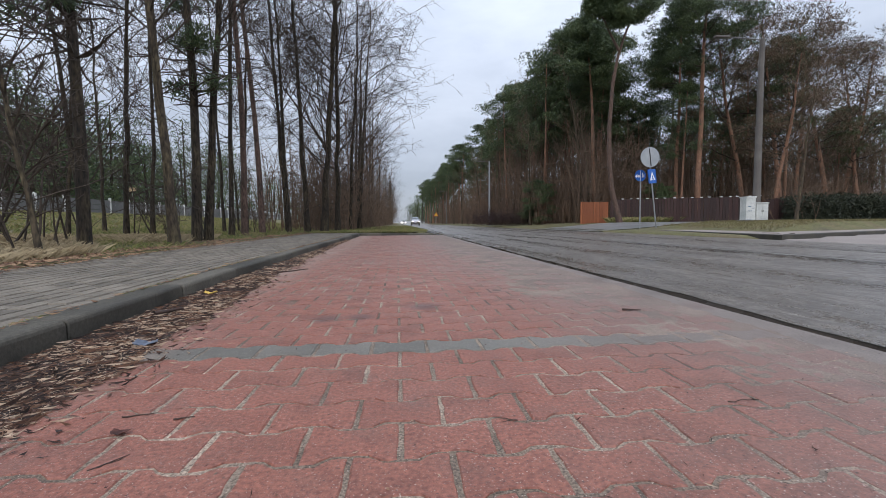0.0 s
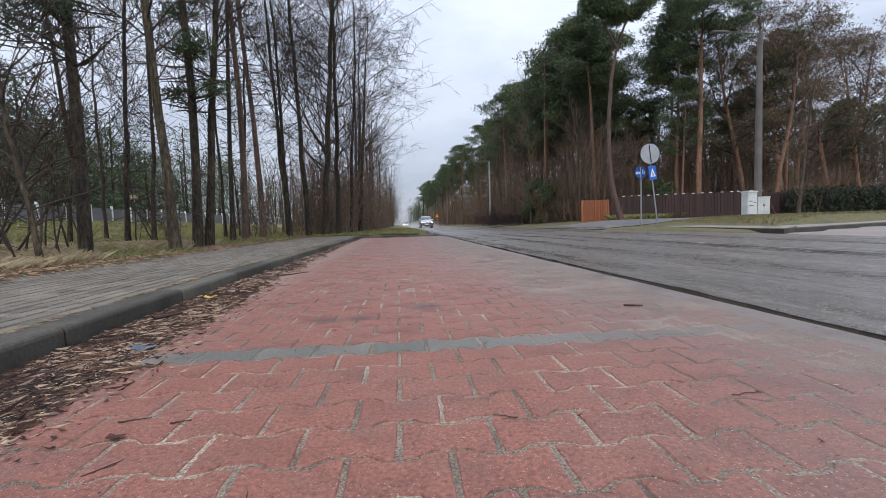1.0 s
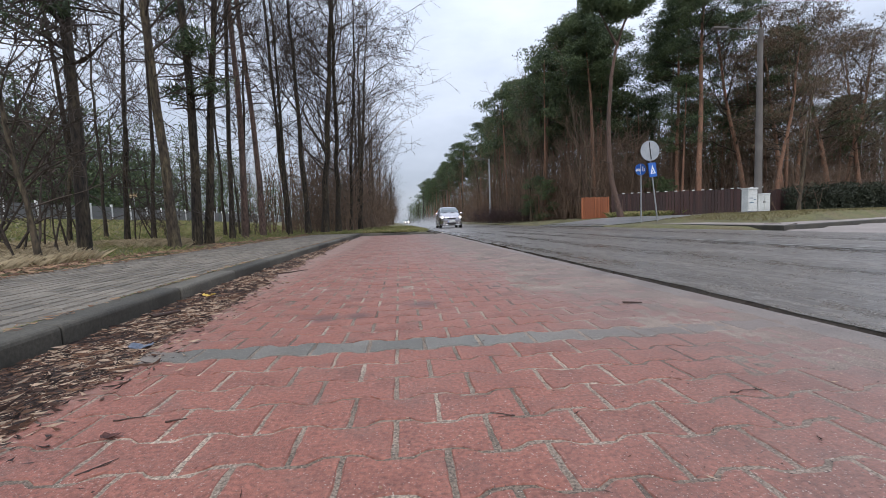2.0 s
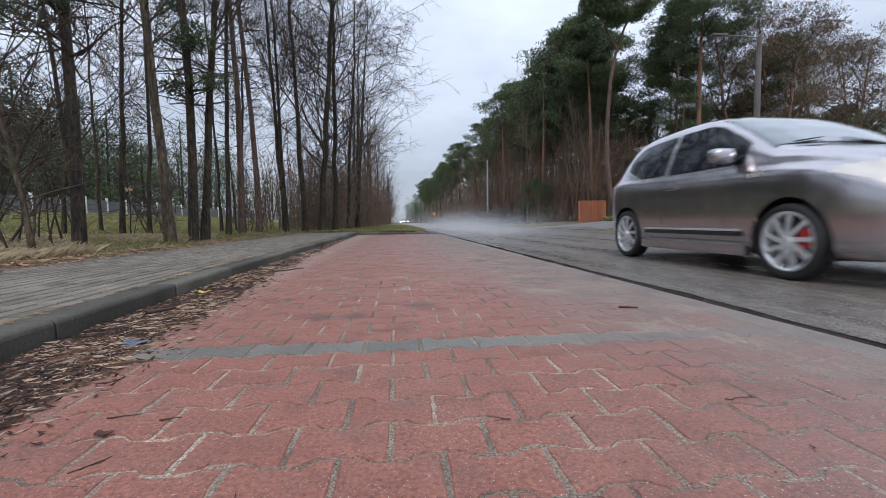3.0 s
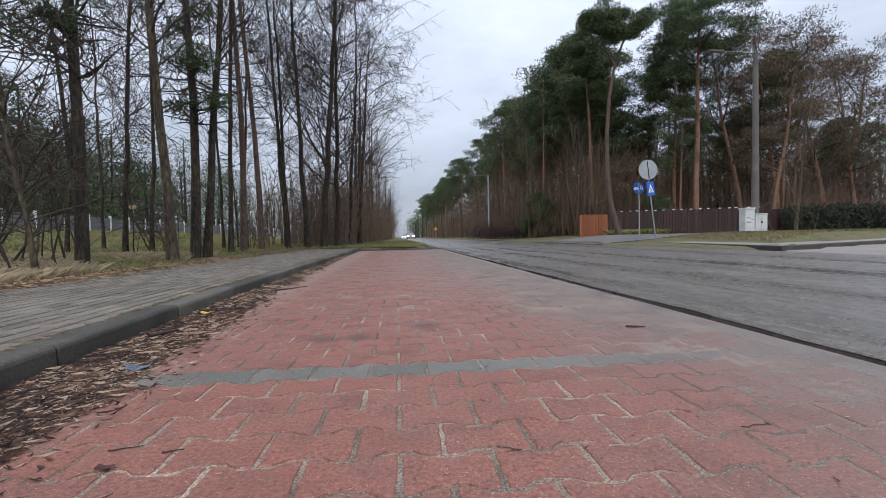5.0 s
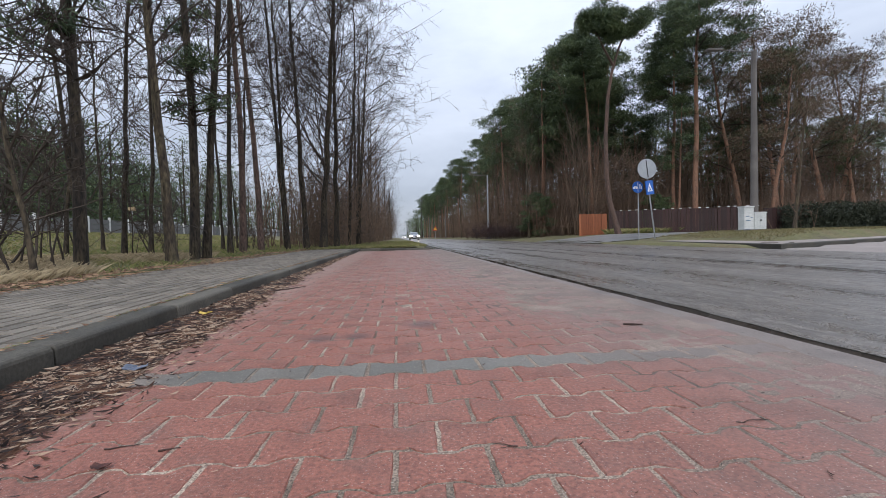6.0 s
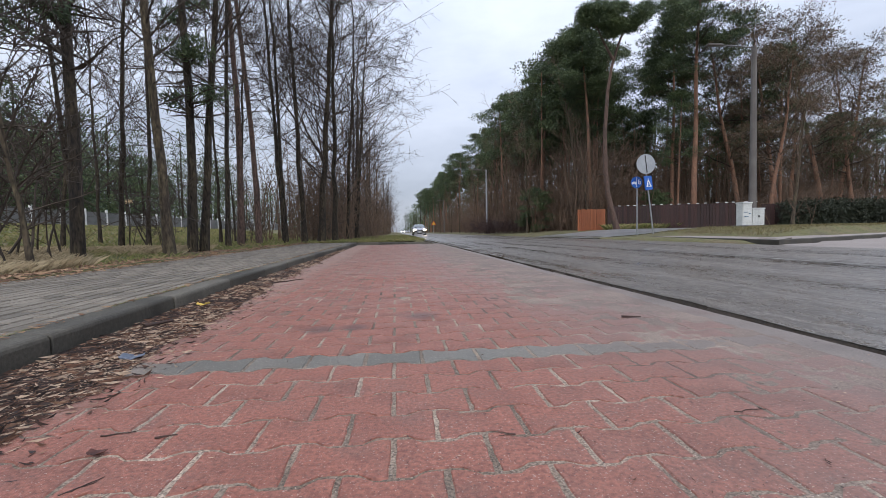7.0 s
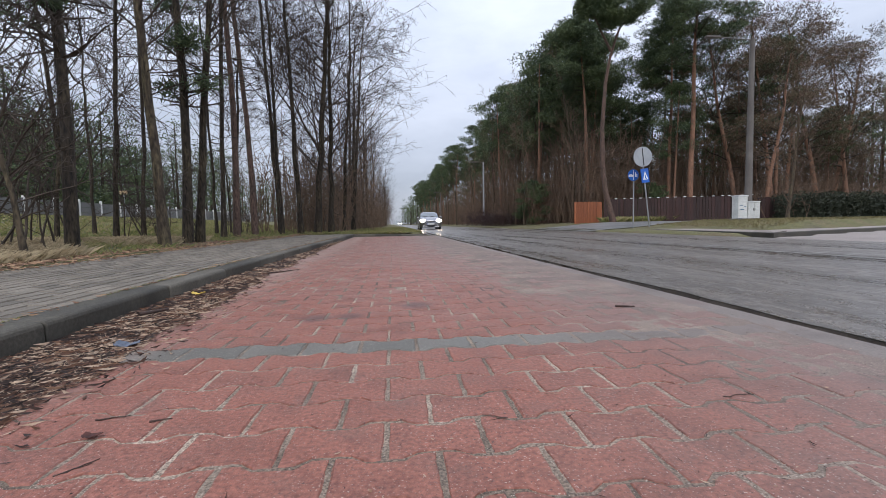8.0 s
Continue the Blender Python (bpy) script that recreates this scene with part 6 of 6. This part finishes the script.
def hatchback(paint, label, bright, glow="lamp_glow"):
    ob = base_of("car", pose(3.9, 75, ROAD_Z), label, "car")
    T = HATCH
    cuts = [(a, WHEEL_R) for a in AXLES]

    def outside_arch(c):
        return not any((c.y - a) ** 2 + (c.z - z) ** 2 < 0.335 ** 2 and abs(c.x) > 0.52 for a, z in cuts)
    bm = skin(T, -0.72, 2.93, 0, 12, 110, 0.0, 3, 0, outside_arch)
    # round the arch openings and pull their lips in
    for v in bm.verts:
        if v.is_boundary and abs(v.co.x) > 0.5:
            for a, z in cuts:
                d = math.hypot(v.co.y - a, v.co.z - z)
                if d < 0.42:
                    v.co.y, v.co.z = a + (v.co.y - a) * 0.34 / d, z + (v.co.z - z) * 0.34 / d
    # close nose and tail
    for yy in (-0.72, 2.93):
        es = [e for e in bm.edges if e.is_boundary and all(abs(v.co.y - yy) < 0.002 for v in e.verts)]
        bmesh.ops.edgeloop_fill(bm, edges=es)
    bmesh.ops.recalc_face_normals(bm, faces=bm.faces)
    body = part("body", bm, paint, ob, smooth=True)
    # arch liners
    for a in AXLES:
        for s in (1, -1):
            bm = bmesh.new()
            rows = []
            for i in range(21):
                t = math.pi * (i / 20 * 1.24 - 0.12)
                rows.append([bm.verts.new((s * xx, a + 0.345 * math.cos(t), WHEEL_R + 0.345 * math.sin(t))) for xx in (0.80 if a == 0 else 0.79, 0.52)])
            for p, q in zip(rows, rows[1:]):
                bm.faces.new((p[0], p[1], q[1], q[0]))
            bm.faces.new([r[1] for r in rows])
            part("wheel_arch", bm, "dark_plastic", ob)
    bm = bmesh.new()
    box(bm, 0, 1.1, 0.30, 1.0, 3.1, 0.22, 0.03)
    part("underbody", bm, "dark_plastic", ob)
    # glazing
    part("windscreen", skin(T, 0.26, 0.99, 9, 12, 12, 0.006, 3), "windscreen_glass", ob, "sky-reflecting windscreen", True)
    part("rear_window", skin(T, 2.66, 2.83, 9, 12, 5, 0.006, 3), "car_glass", ob, "dark rear window", True)
    for s in (1, -1):
        part("door_window", side_pane(T, 0.50, 1.54, lambda y: 0.955, lambda y: min(1.395, at_station(T, y)[5] - 0.055), s), "car_glass", ob, "dark side window", True)
        part("quarter_window", side_pane(T, 1.65, 2.48, lambda y: 0.965 + max(0, y - 2.1) * 0.35, lambda y: at_station(T, y)[5] - 0.075 - 0.6 * max(0, y - 2.3), s), "car_glass", ob, "dark rear side window", True)
        # head lamps wrap round the corners
        lens = part("headlight", skin(T, -0.685, -0.30, 6, 9, 12, 0.008, 3, s, lambda c: c.z > 0.64 and abs(c.x) > 0.42 and c.z < 0.85 - (c.y + 0.685) * 0.05), "lamp_lens", ob, "clear headlight, lit", True)
        # glowing ball larger than a bulb: the headlight's glare is built into its size
        bm = bmesh.new()
        bmesh.ops.create_uvsphere(bm, u_segments=16, v_segments=8, radius=bright)
        bmesh.ops.scale(bm, vec=(1.1, 0.5, 0.8), verts=bm.verts)
        bulb = part("bulb", bm, glow, lens)
        bulb.location = (s * 0.60, -0.655, 0.735)
        part("tail_light", skin(T, 2.70, 2.86, 6, 8, 5, 0.006, 3, s), "sign_red", ob, "red tail light", True)
        bm = bmesh.new()
        box(bm, 0, 0, 0, 0.22, 0.12, 0.13, 0.05)
        mir = part("door_mirror", bm, paint, ob, smooth=True)
        mir.location = (s * 0.90, 0.60, 1.03)
        bm = bmesh.new()
        rod(bm, (s * -0.13, 0.02, -0.05), (s * -0.02, 0.0, -0.02), 0.025, 0.02, 8)
        part("stalk", bm, "dark_plastic", mir)
        bm = bmesh.new()
        box(bm, s * 0.838, 1.42, 0.80, 0.025, 0.16, 0.035, 0.01)
        part("door_handle", bm, paint, ob)
        bm = bmesh.new()
        box(bm, s * 0.836, 0.30, 0.83, 0.012, 0.12, 0.035, 0.005)
        part("side_repeater", bm, "clear_lens", ob, "clear side repeater")
        bm = bmesh.new()
        box(bm, s * 0.833, 1.18, 0.340, 0.02, 1.45, 0.036, 0.008)
        strip = part("rubbing_strip", bm, "dark_plastic", ob, "dark strip with a thin bright edge")
        bm = bmesh.new()
        box(bm, s * 0.838, 1.18, 0.374, 0.016, 1.45, 0.018, 0.003)
        part("bright_edge", bm, "alloy", strip)
        bm = bmesh.new()
        box(bm, s * 0.80, 1.18, 0.21, 0.09, 1.60, 0.12, 0.03)
        part("sill", bm, paint, ob)
        for yy in (0.66, 1.61):
            bm = bmesh.new()
            box(bm, s * 0.828, yy, 0.66, 0.006, 0.004, 0.48)
            part("door_seam", bm, "dark_plastic", ob)
        bm = bmesh.new()
        box(bm, s * 0.53, -0.690, 0.36, 0.17, 0.05, 0.10, 0.012)
        fogp = part("fog_lamp_recess", bm, "dark_plastic", ob)
        bm = bmesh.new()
        bmesh.ops.create_uvsphere(bm, u_segments=14, v_segments=8, radius=0.045)
        fl = part("fog_lamp", bm, "lamp_lens", fogp, "small round fog lamp")
        fl.location = (s * 0.53, -0.705, 0.36)
        bm = bmesh.new()
        box(bm, s * 0.42, -0.70, 0.235, 0.40, 0.10, 0.035, 0.012)
        part("lip_spoiler", bm, "alloy", ob, "bright lower lip of the bumper")
        # wipers
        bm = bmesh.new()
        rod(bm, (s * 0.42 - 0.1, 0.25, 1.10), (s * 0.1 - 0.1, 0.31, 1.15), 0.007, 0.005, 6)
        part("wiper", bm, "dark_plastic", ob)
    bm = bmesh.new()
    box(bm, 0, -0.712, 0.66, 0.66, 0.05, 0.085, 0.025)
    box(bm, 0, -0.722, 0.64, 0.16, 0.05, 0.10, 0.03)
    part("grille", bm, "dark_plastic", ob, "black slotted grille")
    bm = bmesh.new()
    box(bm, 0, -0.722, 0.315, 0.62, 0.05, 0.14, 0.02)
    part("air_intake", bm, "dark_plastic", ob)
    bm = bmesh.new()
    box(bm, 0.0, -0.738, 0.465, 0.52, 0.012, 0.114, 0.008)
    pl = part("number_plate", bm, "plate_white", ob, "white number plate")
    bm = bmesh.new()
    box(bm, -0.235, -0.745, 0.465, 0.04, 0.006, 0.10)
    part("band", bm, "plate_blue", pl, "blue band")
    bm = bmesh.new()
    for dx, w in ((-0.12, 0.12), (0.12, 0.2)):
        box(bm, dx, -0.745, 0.465, w, 0.006, 0.05)
    part("characters", bm, "sign_back", pl)
    bm = bmesh.new()
    box(bm, 0, 2.70, 1.43, 0.98, 0.16, 0.03, 0.012)
    part("roof_spoiler", bm, paint, ob)
    bm = bmesh.new()
    box(bm, -0.768, -0.12, WHEEL_R + 0.03, 0.045, 0.09, 0.15, 0.012)
    part("brake_caliper", bm, "caliper_red", ob, "red brake caliper behind the spokes")
    wheels = [wheel(ob, s * 0.735, a, s) for a in AXLES for s in (1, -1)]
    return ob, wheels


silver_car, silver_wheels = hatchback("silver_paint", "silver three-door hatchback driving with lit headlights", 0.062, "lamp_low")
silver_car.scale = (1.0, 1.0, 1.04)
grey_car, grey_wheels = hatchback("graphite_paint", "dark silver car approaching with lit headlights", 0.19)
grey_car.scale = (1.1, 1.1, 1.0)
pale_car, pale_wheels = hatchback("white_paint", "pale car far down the road with lit headlights", 0.17)


def spray(seed, length, width, height, count, size, label):
    """One bank of road spray: fine droplets hanging over the wet carriageway."""
    rng = random.Random(seed)
    V, F = [], []
    for _ in range(count):
        x, y = rng.gauss(0, width / 2.4), rng.uniform(-length / 2, length / 2)
        z = abs(rng.gauss(0, 0.5)) * height * (0.75 + 0.5 * noise.noise((x * 0.6, y * 0.5, seed)))
        s = rng.uniform(0.006, 0.013) * size
        b = len(V)
        u, w = unit(rng) * s, unit(rng) * s
        V += [(x + u.x, y + u.y, z + 0.03 + u.z), (x + w.x, y + w.y, z + 0.03 + w.z), (x - u.x - w.x, y - u.y - w.y, z + 0.03 - u.z - w.z)]
        F.append((b, b + 1, b + 2))
    ob = mesh_object("road_spray", V, F, "spray_droplets")
    return tagged(ob, label, "spray", "spray banks", "stuff")


SPRAY = [spray(300 + i, 9.0, 2.6 + 0.6 * i, 0.95 + 0.3 * i, (120000, 90000, 70000)[i], 0.62 + 0.22 * i, "thin white spray hanging over the wet road behind the car") for i in range(3)]

bits()
litter()
kerb()
fences()
signs()
lamps()
cabinets()
left_trees()
right_trees()
far_woods()
thicket()
grasses()
sidewalk()
bay()


def motions():
    lane = 3.93
    # front axle of each car: seconds, across, along the road
    silver = [(0, 3.28, 79), (0.5, 3.45, 67), (1.0, 3.58, 55.2), (1.5, 3.60, 43), (1.7, 3.65, 38.2), (2.2, 3.8, 25.6), (2.8, 3.93, 8.97), (2.9, 3.93, 6.08), (3.0, 3.93, 3.1), (3.1, 3.93, 0.2), (3.5, 3.93, -11.4), (5, 3.93, -55), (8, 3.93, -142)]
    walk(silver_car, [(t, pose(x, y, ROAD_Z)) for t, x, y in silver])
    grey = [(0, 3.0, 205), (2, 3.1, 165), (3.5, 3.2, 133), (4.5, 3.1, 112), (6.0, 3.2, 79), (6.5, 3.2, 68), (7.0, 3.22, 57.5), (7.5, 3.24, 47), (8.0, 3.2, 36)]
    walk(grey_car, [(t, pose(x, y, ROAD_Z)) for t, x, y in grey])
    walk(pale_car, [(t, pose(3.0, y, ROAD_Z)) for t, y in ((0, 255), (4, 215), (8, 165))])
    for wheels in (silver_wheels, grey_wheels, pale_wheels):
        for w in wheels:
            x, y, z = w.location
            walk(w, [(k / FPS, pose(x, y, z, -80.0 * k)) for k in range(241)])
    # the spray follows the car, drifts to rest and sinks to the road
    for i, ob in enumerate(SPRAY):
        back, stop, fall = 9.5 + 8.0 * i, 15.0 + 8.0 * i, (2.0, 1.2, 1.0)[i]
        rows = [(t, pose(x, y + back, ROAD_Z)) for t, x, y in silver if t < 2.8]
        rows += [(2.8, pose(3.93, 9 + back, ROAD_Z)), (3.0, pose(3.95, max(stop + 1.5, 3.1 + back), ROAD_Z)), (3.2, pose(4.3, stop + 0.8, ROAD_Z - 0.12 * fall)), (3.6, pose(5.0, stop, ROAD_Z - 0.45 * fall)), (4.1, pose(5.4, stop, ROAD_Z - 1.9)), (4.5, pose(5.6, stop, ROAD_Z - 2.6)), (8.0, pose(5.6, stop, ROAD_Z - 3.2))]
        walk(ob, rows)


motions()
